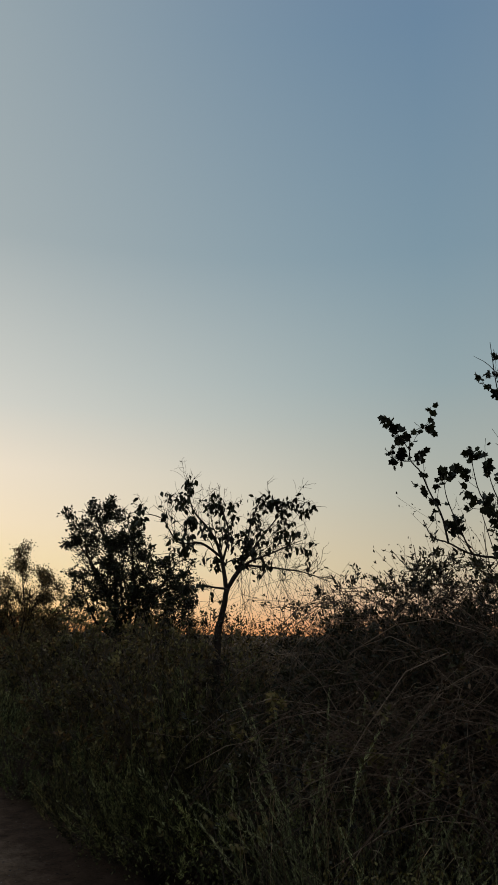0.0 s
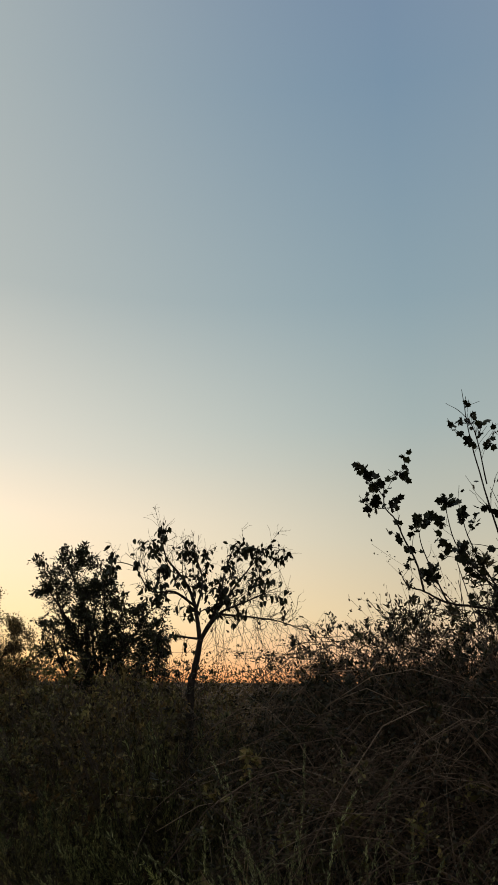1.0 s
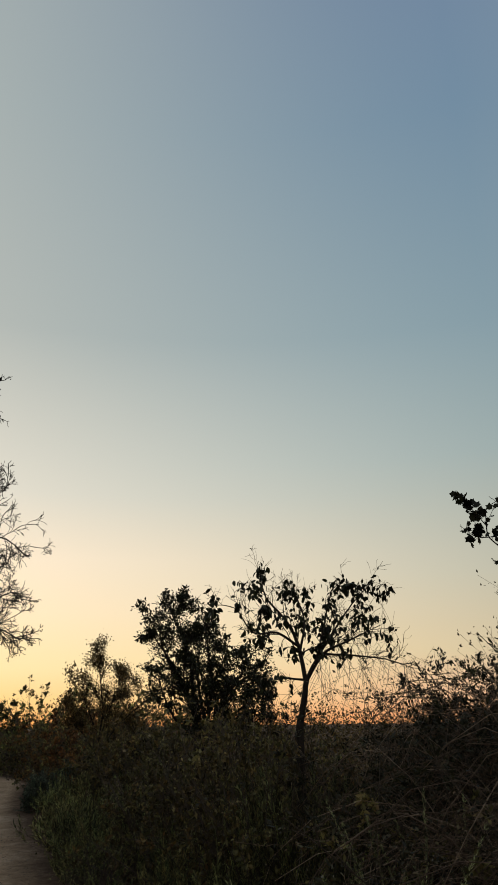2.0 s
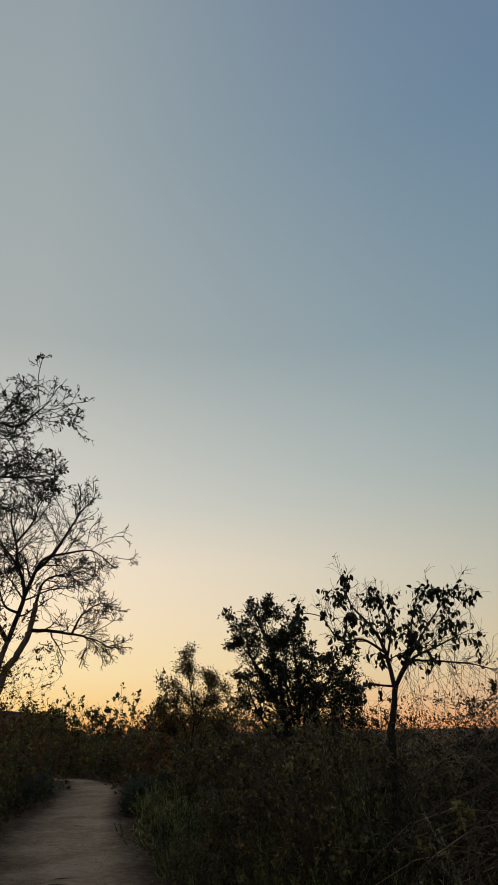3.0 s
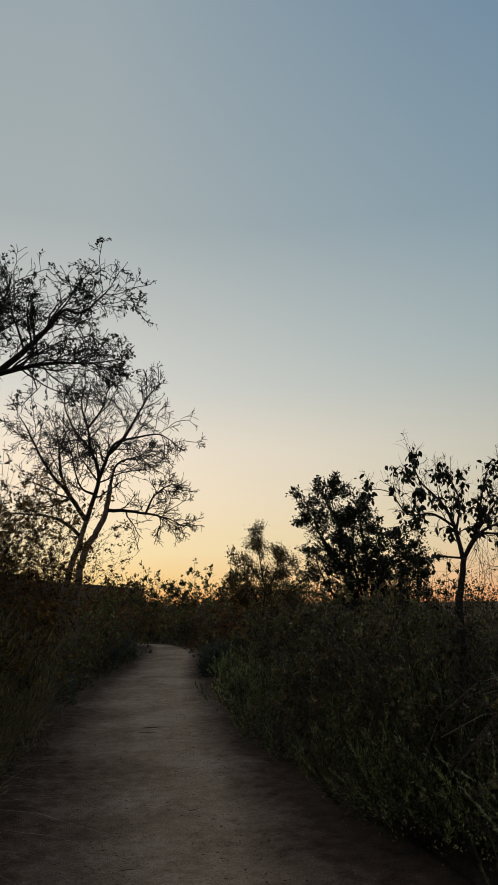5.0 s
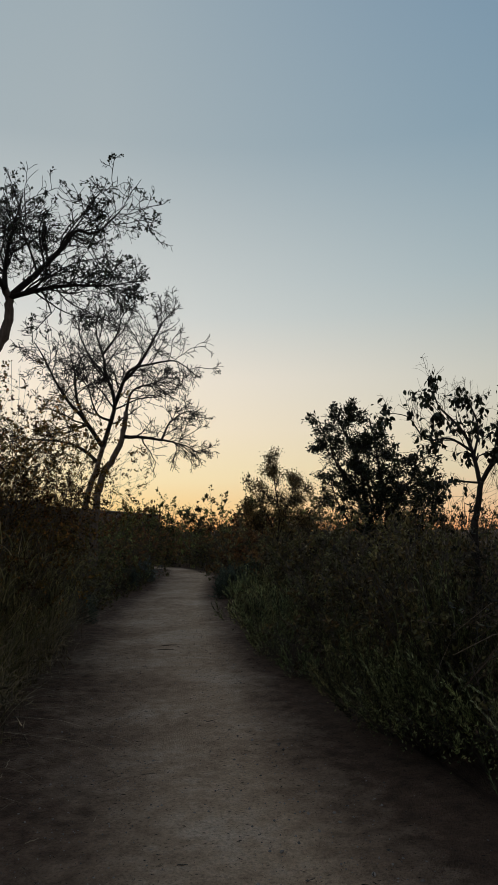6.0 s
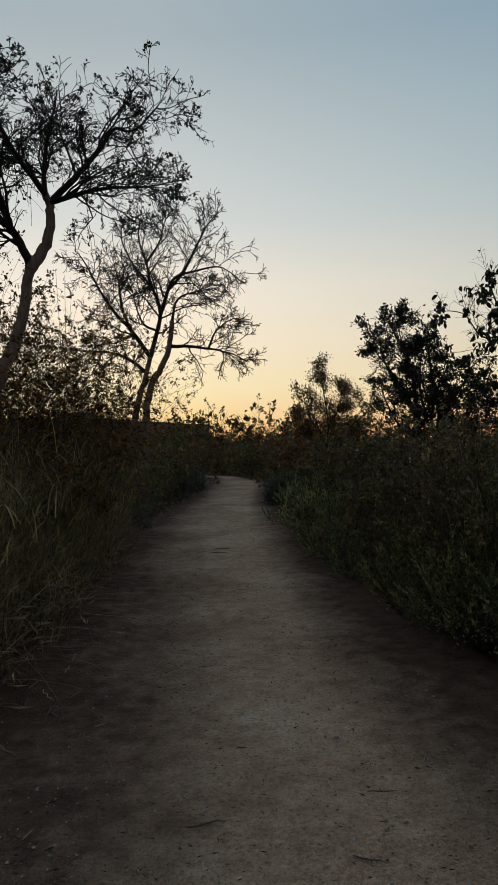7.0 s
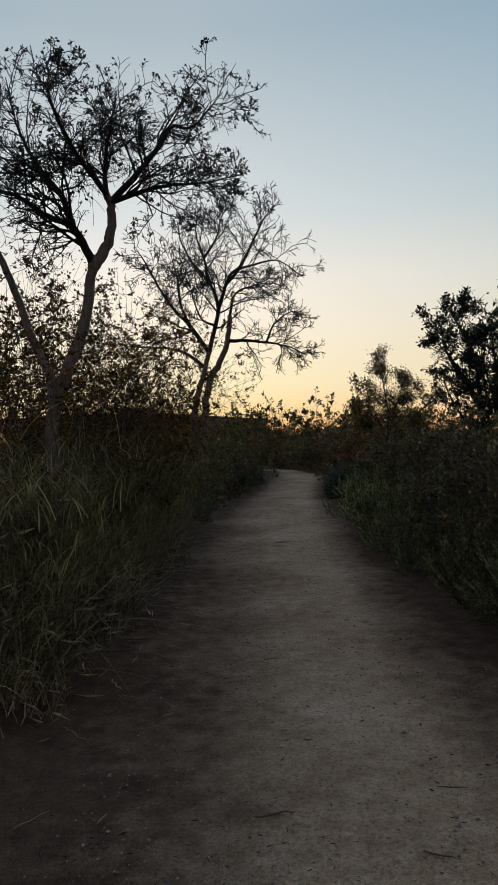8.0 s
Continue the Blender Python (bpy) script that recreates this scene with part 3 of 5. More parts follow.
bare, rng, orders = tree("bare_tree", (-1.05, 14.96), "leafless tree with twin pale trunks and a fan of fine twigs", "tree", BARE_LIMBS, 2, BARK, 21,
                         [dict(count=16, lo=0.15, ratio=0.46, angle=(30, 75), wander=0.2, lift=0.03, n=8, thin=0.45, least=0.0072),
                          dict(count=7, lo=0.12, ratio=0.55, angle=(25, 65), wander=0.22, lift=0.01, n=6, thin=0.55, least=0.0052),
                          dict(count=4, lo=0.2, ratio=0.6, angle=(20, 55), wander=0.2, lift=-0.02, n=4, thin=0.6, least=0.0050)], 9, limb_bark=LIMB_SILHOUETTE)

# the small tree with hanging leaves
SMALL_LIMBS = [
    (0.027, [(0.0, 0.0, 1.48), (0.02, 0.0, 1.62), (0.06, -0.02, 1.86)]),
    (0.017, [(0.05, -0.02, 1.84), (0.03, 0.04, 2.09), (-0.03, 0.12, 2.28), (-0.14, 0.21, 2.45), (-0.17, 0.26, 2.65)]),
    (0.015, [(0.06, -0.02, 1.85), (0.14, -0.14, 2.02), (0.27, -0.28, 2.1), (0.43, -0.46, 2.19)]),
    (0.014, [(0.06, -0.02, 1.86), (0.14, -0.02, 1.99), (0.27, -0.02, 2.16), (0.46, -0.03, 2.4), (0.65, -0.06, 2.58)]),
    (0.010, [(0.05, -0.02, 1.85), (-0.11, 0.02, 1.86), (-0.26, 0.05, 1.83)]),
    (0.011, [(0.03, 0.03, 2.08), (-0.15, 0.01, 2.17), (-0.33, 0.03, 2.17), (-0.47, 0.02, 2.33), (-0.69, 0.02, 2.35)]),
    (0.010, [(0.14, -0.12, 2.02), (0.3, -0.27, 2.0), (0.43, -0.48, 1.96), (0.53, -0.67, 1.89)]),
    (0.010, [(0.03, 0.02, 2.04), (0.11, 0.09, 2.27), (0.11, 0.24, 2.51), (0.12, 0.3, 2.62)]),
    (0.009, [(0.14, -0.03, 2.0), (0.21, -0.05, 2.26), (0.28, -0.04, 2.48), (0.32, -0.05, 2.51)]),
]
small, rng, orders = tree("small_tree", (2.39, 4.77), "small dark tree with hanging leaves and thin tangled twigs", "tree", SMALL_LIMBS, 1, BARK_DARK, 31,
                          [dict(count=18, lo=0.15, ratio=0.42, angle=(25, 65), wander=0.24, lift=0.06, n=7, thin=0.36, least=0.0016),
                           dict(count=6, lo=0.2, ratio=0.55, angle=(25, 60), wander=0.27, lift=0.02, n=6, thin=0.6, least=0.001)], 8, 0.15)
hang_twigs(small, rng, orders[0][0][[1, 2, 3, 5]], 60, BARK_DARK, 0.0013)


def leaf_pieces(root, rng, places, along, size, shape, mat, name="leaf"):
    """Single leaves as pieces of a tree: a few leaf meshes, shared."""
    kinds = []
    for _ in range(5):
        g = Geo()
        v, f = shape
        w = v * (rng.uniform(0.85, 1.15), 1, rng.uniform(0.6, 2.5))
        g.add(w, f)
        kinds.append(g.mesh(name, mat))
    for p, d, s in zip(places, along, size):
        q = Vector(d).to_track_quat("Y", "Z").to_matrix().to_4x4()
        ob = new(name, kinds[rng.integers(0, 5)])
        ob.parent = root
        ob.matrix_local = Matrix.Translation(p) @ q @ Matrix.Rotation(rng.uniform(-2.2, 2.2), 4, "Y") @ Matrix.Diagonal((s, s, s, 1))


leafy_twigs = np.delete(orders[1][0], range(90, 108), 0)
LONG_OVAL = (OVAL[0] * (1.0, 1.0, 1.6), OVAL[1])
where, along = tips(rng, leafy_twigs, 300, 0.004, 0.25)
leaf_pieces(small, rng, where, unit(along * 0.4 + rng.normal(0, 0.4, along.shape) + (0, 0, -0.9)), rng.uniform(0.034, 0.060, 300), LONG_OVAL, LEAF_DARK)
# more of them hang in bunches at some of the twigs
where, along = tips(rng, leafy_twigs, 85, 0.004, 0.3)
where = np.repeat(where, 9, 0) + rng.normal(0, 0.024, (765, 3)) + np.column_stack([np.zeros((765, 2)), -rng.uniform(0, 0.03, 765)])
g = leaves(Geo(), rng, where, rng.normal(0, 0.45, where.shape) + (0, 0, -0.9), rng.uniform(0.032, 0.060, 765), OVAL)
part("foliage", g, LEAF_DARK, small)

# the dense dark tree behind it
DENSE_LIMBS = [
    (0.030, [(0.0, 0.0, 0.0), (-0.02, 0.0, 0.9), (-0.06, 0.02, 1.6), (-0.10, 0.02, 2.1)]),
    (0.026, [(0.06, 0.02, 0.0), (0.10, 0.0, 0.9), (0.14, -0.04, 1.5), (0.17, -0.05, 1.85)]),
    (0.025, [(-0.06, 0.02, 1.6), (-0.2, 0.05, 1.95), (-0.36, 0.05, 2.2), (-0.48, 0.02, 2.5), (-0.5, 0.0, 2.75)]),
    (0.025, [(0.14, -0.04, 1.6), (0.3, -0.1, 1.9), (0.46, -0.12, 2.15), (0.52, -0.15, 2.45)]),
    (0.02, [(-0.03, 0.02, 1.5), (-0.2, -0.2, 1.8), (-0.3, -0.3, 2.1), (-0.22, -0.35, 2.5)]),
    (0.02, [(0.1, 0.0, 1.5), (0.15, 0.25, 1.8), (0.1, 0.4, 2.2), (0.0, 0.42, 2.6)]),
    (0.022, [(-0.1, 0.02, 2.1), (-0.22, 0.0, 2.5), (-0.38, 0.02, 2.85), (-0.36, 0.02, 3.0)]),
    (0.02, [(0.15, -0.04, 1.8), (0.05, -0.1, 2.3), (0.02, -0.1, 2.6), (0.0, -0.1, 2.75)]),
    (0.02, [(-0.05, 0.02, 1.4), (-0.3, 0.0, 1.6), (-0.45, 0.0, 1.9), (-0.5, 0.0, 2.1)]),
    (0.02, [(0.04, 0.0, 1.6), (0.0, 0.12, 2.0), (0.02, 0.15, 2.35), (0.05, 0.12, 2.62)]),
    (0.02, [(0.08, 0.0, 1.6), (0.2, 0.15, 2.0), (0.33, 0.15, 2.3), (0.38, 0.12, 2.55)]),
    (0.02, [(0.12, 0.0, 1.4), (0.35, 0.0, 1.6), (0.55, 0.0, 1.8), (0.62, 0.0, 2.05)]),
    (0.016, [(0.12, 0.0, 1.35), (0.38, -0.12, 1.45), (0.65, -0.15, 1.6), (0.86, -0.15, 1.85)]),
    (0.016, [(0.14, 0.0, 1.55), (0.42, 0.1, 1.9), (0.68, 0.1, 2.15), (0.82, 0.08, 2.3)]),
    (0.014, [(0.02, 0.0, 1.25), (0.1, -0.3, 1.6), (0.15, -0.4, 1.95), (0.2, -0.42, 2.25)]),
    (0.014, [(0.04, 0.0, 1.2), (0.28, -0.3, 1.4), (0.48, -0.38, 1.7), (0.55, -0.38, 2.0)]),
    (0.014, [(0.0, 0.0, 1.2), (-0.1, -0.28, 1.35), (-0.12, -0.36, 1.65), (-0.1, -0.36, 1.95)]),
    (0.016, [(-0.1, 0.02, 1.8), (-0.34, 0.0, 2.2), (-0.55, 0.0, 2.5), (-0.62, 0.0, 2.75)]),
    (0.014, [(-0.1, 0.02, 2.0), (-0.2, -0.1, 2.4), (-0.3, -0.1, 2.7), (-0.25, -0.1, 2.95)]),
]
dense, rng, orders = tree("dense_tree", (2.99, 8.83), "dense dark-leaved small tree rising above the brush", "tree", DENSE_LIMBS, 2, BARK_DARK, 41,
                          [dict(count=17, lo=0.18, ratio=0.34, angle=(25, 70), wander=0.18, lift=0.05, n=6, thin=0.4, least=0.003, shortest=0.25),
                           dict(count=6, lo=0.15, ratio=0.55, angle=(25, 65), wander=0.2, lift=0.02, n=5, thin=0.6, least=0.002)], 8)
geo = Geo()
where, along = sprays(rng, orders[2][0], 20000, 0.55, 0.020, 0.05)
leaves(geo, rng, where, along + rng.normal(0, 0.8, along.shape), rng.uniform(0.022, 0.050, len(where)), FOLD)
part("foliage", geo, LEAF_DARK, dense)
dense.scale = (1.1, 1.1, 1.03)

YOUNG_LIMBS = [
    (0.022, [(0.0, 0.0, 0.0), (0.02, 0.0, 0.7), (-0.02, 0.02, 1.3), (0.02, 0.0, 1.9)]),
    (0.014, [(-0.02, 0.02, 1.3), (-0.2, 0.05, 1.75), (-0.42, 0.08, 2.2), (-0.5, 0.1, 2.55)]),
    (0.014, [(0.02, 0.0, 1.8), (-0.06, -0.08, 2.2), (-0.12, -0.1, 2.6), (-0.10, -0.1, 2.92)]),
    (0.012, [(0.02, 0.0, 1.7), (0.22, 0.1, 2.05), (0.4, 0.15, 2.3), (0.52, 0.15, 2.5)]),
    (0.012, [(0.0, 0.0, 1.2), (0.3, -0.1, 1.6), (0.62, -0.15, 1.9), (0.9, -0.2, 2.2)]),
    (0.010, [(0.0, 0.0, 1.0), (-0.3, -0.1, 1.4), (-0.55, -0.15, 1.65), (-0.7, -0.2, 1.95)]),
    (0.010, [(0.02, 0.0, 1.5), (0.1, -0.2, 1.9), (0.2, -0.3, 2.25), (0.22, -0.3, 2.6)]),
    (0.010, [(0.0, 0.0, 0.9), (0.3, 0.1, 1.2), (0.6, 0.2, 1.5), (0.75, 0.2, 1.75)]),
]
young, rng, orders = tree("young_tree", (2.72, 13.8), "leafy young tree with a pointed top beyond the brush", "tree", YOUNG_LIMBS, 1, BARK_DARK, 45,
                          [dict(count=13, lo=0.15, ratio=0.36, angle=(25, 65), wander=0.2, lift=0.06, n=6, thin=0.45, least=0.004, shortest=0.22),
                           dict(count=5, lo=0.15, ratio=0.6, angle=(25, 65), wander=0.2, lift=0.03, n=5, thin=0.6, least=0.003)], 7)
where, along = sprays(rng, orders[2][0], 15000, 1.6, 0.05, 0.0)
part("foliage", leaves(Geo(), rng, where, along + rng.normal(0, 0.6, along.shape), rng.uniform(0.024, 0.050, len(where)), FOLD), LEAF_WEED, young)

# the tree with lobed leaves at the near end of the brush
LOBED_LIMBS = [
    (0.013, [(0.35, -0.4, 0.0), (0.3, -0.35, 0.9), (0.22, -0.28, 1.55), (0.16, -0.19, 1.9)]),
    (0.009, [(0.2, -0.25, 1.7), (0.13, -0.15, 1.88), (0.0, 0.0, 1.93), (-0.09, 0.09, 1.95), (-0.17, 0.17, 2.01), (-0.23, 0.22, 2.04), (-0.26, 0.25, 2.13)]),
    (0.006, [(-0.17, 0.17, 2.01), (-0.17, 0.21, 2.16), (-0.2, 0.26, 2.29), (-0.23, 0.29, 2.4), (-0.27, 0.32, 2.47), (-0.26, 0.33, 2.58), (-0.24, 0.32, 2.63), (-0.16, 0.28, 2.68)]),
    (0.003, [(-0.27, 0.32, 2.46), (-0.34, 0.33, 2.46), (-0.42, 0.34, 2.51)]),
    (0.003, [(-0.26, 0.33, 2.52), (-0.33, 0.36, 2.63), (-0.37, 0.38, 2.70)]),
    (0.006, [(0.13, -0.15, 1.88), (-0.01, -0.08, 2.07), (-0.12, -0.02, 2.24), (-0.18, -0.03, 2.46)]),
    (0.007, [(0.16, -0.19, 1.88), (0.2, -0.01, 2.36), (0.25, 0.15, 2.89), (0.29, 0.22, 3.24)]),
    (0.004, [(0.22, 0.04, 2.6), (0.1, -0.02, 2.86), (0.0, -0.03, 2.95), (-0.08, 0.0, 3.0)]),
    (0.005, [(-0.09, 0.09, 1.95), (-0.12, 0.15, 2.11), (-0.15, 0.19, 2.27), (-0.14, 0.21, 2.42)]),
    (0.006, [(0.13, -0.15, 1.88), (0.10, 0.0, 2.12), (0.05, 0.05, 2.30), (0.03, 0.08, 2.50)]),
    (0.006, [(0.2, -0.25, 1.7), (0.32, -0.1, 2.05), (0.30, -0.02, 2.35), (0.22, 0.02, 2.58)]),
    (0.005, [(0.16, -0.19, 1.88), (-0.02, -0.2, 1.98), (-0.16, -0.16, 2.08), (-0.22, -0.1, 2.18)]),
]
lobed, rng, orders = tree("lobed_leaf_tree", (2.9, 2.58), "young tree with lobed dark leaves on slender branches", "tree", LOBED_LIMBS, 1, BARK_DARK, 51,
                          [dict(count=10, lo=0.12, ratio=0.3, angle=(30, 65), wander=0.18, lift=0.08, n=5, thin=0.45, least=0.0014)], 7, 0.25)
where, along = sprays(rng, orders[1][0], 290, 0.5, 0.006, 0.3)
leaf_pieces(lobed, rng, where, unit(along + rng.normal(0, 0.55, along.shape) + (0, 0, -0.1)), rng.uniform(0.026, 0.046, 290), LOBED, LEAF_LOBED)
where, along = sprays(rng, orders[1][0], 420, 0.8, 0.008, 0.1)
part("foliage", leaves(Geo(), rng, where, along + rng.normal(0, 0.6, along.shape), rng.uniform(0.024, 0.042, 420), LOBED), LEAF_LOBED, lobed)


# ---- shrubs and grass ----
def fan(rng, count, high, spread, n=6, wander=0.06, lift=0.03, foot=0.12):
    """Stems that fan out of one foot: polylines (count, n, 3)."""
    az = rng.uniform(0, 2 * np.pi, count)
    tilt = spread * np.sqrt(rng.random(count))
    d = np.stack([np.cos(az) * np.sin(tilt), np.sin(az) * np.sin(tilt), np.cos(tilt)], 1)
    p = np.stack([np.cos(az), np.sin(az), 0 * az], 1) * (foot * rng.random(count))[:, None]
    size = high * rng.uniform(0.78, 1.08, count) / np.sqrt(np.cos(tilt) + 0.15)
    line = [p]
    for _ in range(n - 1):
        d = unit(d + rng.normal(0, wander, d.shape) + np.array([0, 0, lift]))
        line.append(line[-1] + d * (size / (n - 1))[:, None])
    return np.stack(line, 1)


def sage_bush(seed, high, shoots, per, label, big=1.0, reach=1.22, fine=0.40, lift=0.20, mat=None, crown=(0.42, 0.68), plume=(0.22, 0.40), nods=9):
    """A soft dome of upright plumes: shoots that rise from a low woody crown, each clad in fine leaves."""
    rng = np.random.default_rng(seed)
    root = thing("sage_bush", 0, 0, 0, label, "bush", "sage bushes along the path")
    az = rng.uniform(0, 2 * np.pi, shoots)
    tilt = reach * np.sqrt(rng.random(shoots))
    d = np.stack([np.cos(az) * np.sin(tilt), np.sin(az) * np.sin(tilt), np.cos(tilt)], 1)
    lobes = rng.uniform(0.75, 1.15, 7)
    swell_out = np.interp((az * 7 / (2 * np.pi)) % 7, np.arange(8), np.append(lobes, lobes[0]))
    inner = high * rng.uniform(*crown, shoots) * swell_out
    start = d * inner[:, None] * (1.0, 1.0, 0.85) + (0, 0, 0.08)
    stem = np.stack([start * 0.04, start * 0.5 + (0, 0, 0.02), start], 1)
    g = tubes(Geo(), stem, np.array([0.005, 0.0035, 0.0018])[None] * np.ones((shoots, 1)), 3)
    size = high * rng.uniform(*plume, shoots) * (1.1 - 0.25 * tilt / reach)
    line = [start]
    for _ in range(5):
        d = unit(d + rng.normal(0, 0.10, d.shape) + np.array([0, 0, lift]))
        line.append(line[-1] + d * (size / 5)[:, None])
    q = np.stack(line, 1)
    bow = np.linspace(0, 1, 6)[None, :, None] ** 3 * rng.normal(0, 0.10, (shoots, 1, 3)) * (1, 1, 0.3) * size[:, None, None]
    q = q + bow
    tubes(g, q[:, ::2], np.array([0.0016, 0.0013, 0.001])[None] * np.ones((shoots, 1)), 3)
    part("stem_clump", g, STEM, root)
    g = Geo()
    n = shoots * per
    where, along = tips(rng, q, n, 0.005 * big, 0.1)
    leaves(g, rng, where, along + rng.normal(0, fine, along.shape), big * rng.uniform(0.018, 0.038, n), PLUME)
    if nods:  # a few slender tips stand out of the mound and nod
        pick = np.argsort(tilt)[rng.choice(shoots * 2 // 3, nods, replace=False)]
        side = rng.normal(0, 1, (nods, 1, 3)) * (1, 1, 0)
        s = np.linspace(0, 1, 6)[None, :, None]
        long = high * rng.uniform(0.16, 0.34, (nods, 1, 1))
        nod = q[pick, -1][:, None] + long * (np.array([0, 0, 1.0]) * (s - 0.45 * s ** 3) + 0.24 * side * s ** 2)
        tubes(g, nod, np.linspace(0.0022, 0.0014, 6)[None] * np.ones((nods, 1)) * big ** 0.5, 3)
        where, along = tips(rng, nod, nods * 26, 0.003 * big, 0.0)
        leaves(g, rng, where, along + rng.normal(0, 0.3, along.shape), big * rng.uniform(0.010, 0.020, nods * 26), PLUME)
    m = n // 7
    back_to = rng.integers(0, shoots, m)
    where = start[back_to] * rng.uniform(0.55, 1.05, (m, 1)) + rng.normal(0, 0.04, (m, 3))
    leaves(g, rng, where, rng.normal(0, 1, (m, 3)) + (0, 0, 0.3), big * rng.uniform(0.014, 0.030, m), FOLD)
    part("foliage", g, mat or LEAF_SAGE, root)
    return root


SPEAR = (NARROW[0] * (1.7, 1.0, 1.0), NARROW[1])
PLUME = (NARROW[0] * (0.9, 1.0, 1.0), NARROW[1])


def weed_bush(seed, high, stems, count, mat, shape, name, label, group, spread=0.6, size=(0.03, 0.06), droop=-0.1, low=0.2, side_shoots=7, shoot=0.33, bent=0.16, twigs=False):
    """A loose shrub: crooked stems, side shoots and finer shoots on those, with the leaves in sprays."""
    rng = np.random.default_rng(seed)
    root = thing(name, 0, 0, 0, label, "bush", group)
    p = fan(rng, stems, high * 0.88, spread, 8, bent, 0.02, 0.25)
    g = tubes(Geo(), p[:, [0, 2, 4, 7]], np.linspace(0.007, 0.002, 4)[None] * np.ones((stems, 1)), 4 if twigs else 3)
    q, r = sprouts(rng, p, np.full(p.shape[:2], 0.004), side_shoots, low, shoot, (25, 75), 0.22, 0.03, 6)
    tubes(g, q[:, [0, 2, 5]], np.array([0.0024, 0.0018, 0.0011])[None] * np.ones((len(q), 1)), 3)
    f, r = sprouts(rng, q, np.full(q.shape[:2], 0.0015), 3, 0.2, 0.5, (25, 70), 0.22, 0.0, 4)
    if twigs:
        tubes(g, f[:, [0, 2, 3]], np.array([0.0014, 0.0011, 0.0008])[None] * np.ones((len(f), 1)), 3)
    part("stem_clump", g, STEM, root)
    g = Geo()
    weight = rng.gamma(1.3, 1.0, len(f))
    j = rng.choice(len(f), count, p=weight / weight.sum())
    k = rng.uniform(0.15, 1.0, count) * 3
    i = np.clip(k.astype(int), 0, 2)
    fr = (k - i)[:, None]
    where = f[j, i] * (1 - fr) + f[j, i + 1] * fr + rng.normal(0, 0.008, (count, 3))
    along = unit(f[j, i + 1] - f[j, i])
    leaves(g, rng, where, along + rng.normal(0, 0.7, along.shape) + (0, 0, droop), rng.uniform(*size, count), shape)
    part("foliage", g, mat, root)
    return root


def dome_bush(seed, high, wide, count, mat, label, group, size=(0.02, 0.04)):
    """A dense rounded bush: short leafy shoots all over a lumpy dome."""
    rng = np.random.default_rng(seed)
    root = thing("round_bush", 0, 0, 0, label, "bush", group)
    n = count // 24
    d = unit(rng.normal(0, 1, (n, 3)) + (0, 0, 0.35))
    d[:, 2] = np.abs(d[:, 2])
    lump = 0.88 + 0.16 * np.sin(d[:, 0] * 5 + seed) * np.sin(d[:, 1] * 6) + rng.normal(0, 0.05, n)
    tip = d * lump[:, None] * (wide, wide, high)
    start = tip * 0.25
    line = np.stack([start, tip * 0.7 + rng.normal(0, 0.02, tip.shape), tip + rng.normal(0, 0.02, tip.shape) + (0, 0, 0.05 * high)], 1)
    part("stem_clump", tubes(Geo(), line, np.array([0.004, 0.002, 0.001])[None] * np.ones((n, 1)), 3), STEM, root)
    where, along = tips(rng, line, count, 0.012, 0.5)
    part("foliage", leaves(Geo(), rng, where, along + rng.normal(0, 0.6, along.shape), rng.uniform(*size, count), FOLD), mat, root)
    return root


def place(proto, spots, rng, low=0.8, high=1.2, flat=1.0):
    """Copies of a plant, turned and sized by chance. A low swale runs out beside the small tree."""
    for x, y, *s in spots:
        size = (s[0] if s else 1.0) * rng.uniform(low, high)
        if 5.0 < y < 24 and 0.475 < x / y < 0.61:
            size *= 0.74
        m = pose(x, y, float(ground_z(x, y)) - 0.03, rng.uniform(-5, 5), rng.uniform(-5, 5), rng.uniform(0, 360))
        ob = copy_thing(proto, m)
        ob.scale = (size * flat, size * flat, size)


def drop_proto(ob):
    for o in (*ob.children_recursive, ob):
        bpy.data.objects.remove(o)


rng = np.random.default_rng(77)
SAGE_LABEL = "feathery grey-green sage bush at the path's edge"
sages = [sage_bush(100 + i, h, n, 150, SAGE_LABEL) for i, (h, n) in enumerate([(0.85, 50), (1.0, 56), (0.72, 44)])]
far_sages = [sage_bush(110 + i, h, 60, 40, SAGE_LABEL, 2.0) for i, h in enumerate([0.85, 0.95, 0.75])]


def some(near, far, x, y, reach):
    """A near plant, or a simpler one farther off along the path."""
    kinds = near if math.hypot(x, y) < reach else far
    return kinds[rng.integers(0, len(kinds))]


# where the bushes' foot runs beside the trodden dirt
FOOT_Y = [3.8, 4.66, 5.3, 5.7, 6.4, 7.06, 8.3, 9.2, 11.1, 11.8, 13.9, 18.0]
FOOT_X = [2.30, 2.08, 1.86, 1.82, 1.66, 1.44, 1.40, 1.50, 1.74, 1.86, 2.02, 2.0]
for row, size, gap, shift in ((0.30, 0.74, 0.64, 0.0), (0.84, 1.04, 0.74, 0.3), (1.38, 1.22, 0.84, 0.1)):
    for y in np.arange(4.9 + shift, 15.6, gap):
        far_off = y > 8.6 and row < 0.5
        x = np.interp(y, FOOT_Y, FOOT_X) + row - (0.10 if far_off else 0.0) + rng.uniform(-0.06, 0.14)
        place(some(sages, far_sages, x, y, 9.0 if row < 1 else 5.5), [(x, y + rng.uniform(-0.1, 0.1), (1.2 if far_off else 1.0) * size * rng.choice([0.66, 0.92, 1.18]))], rng, 0.92, 1.08, 0.92)
for y in np.arange(9.6, 24, 0.8):
    place(some(sages, far_sages, 0, y, 8.5), [(trail_left(y) - 0.42 + rng.uniform(-0.15, 0.1), y, rng.uniform(0.45, 0.72))], rng)
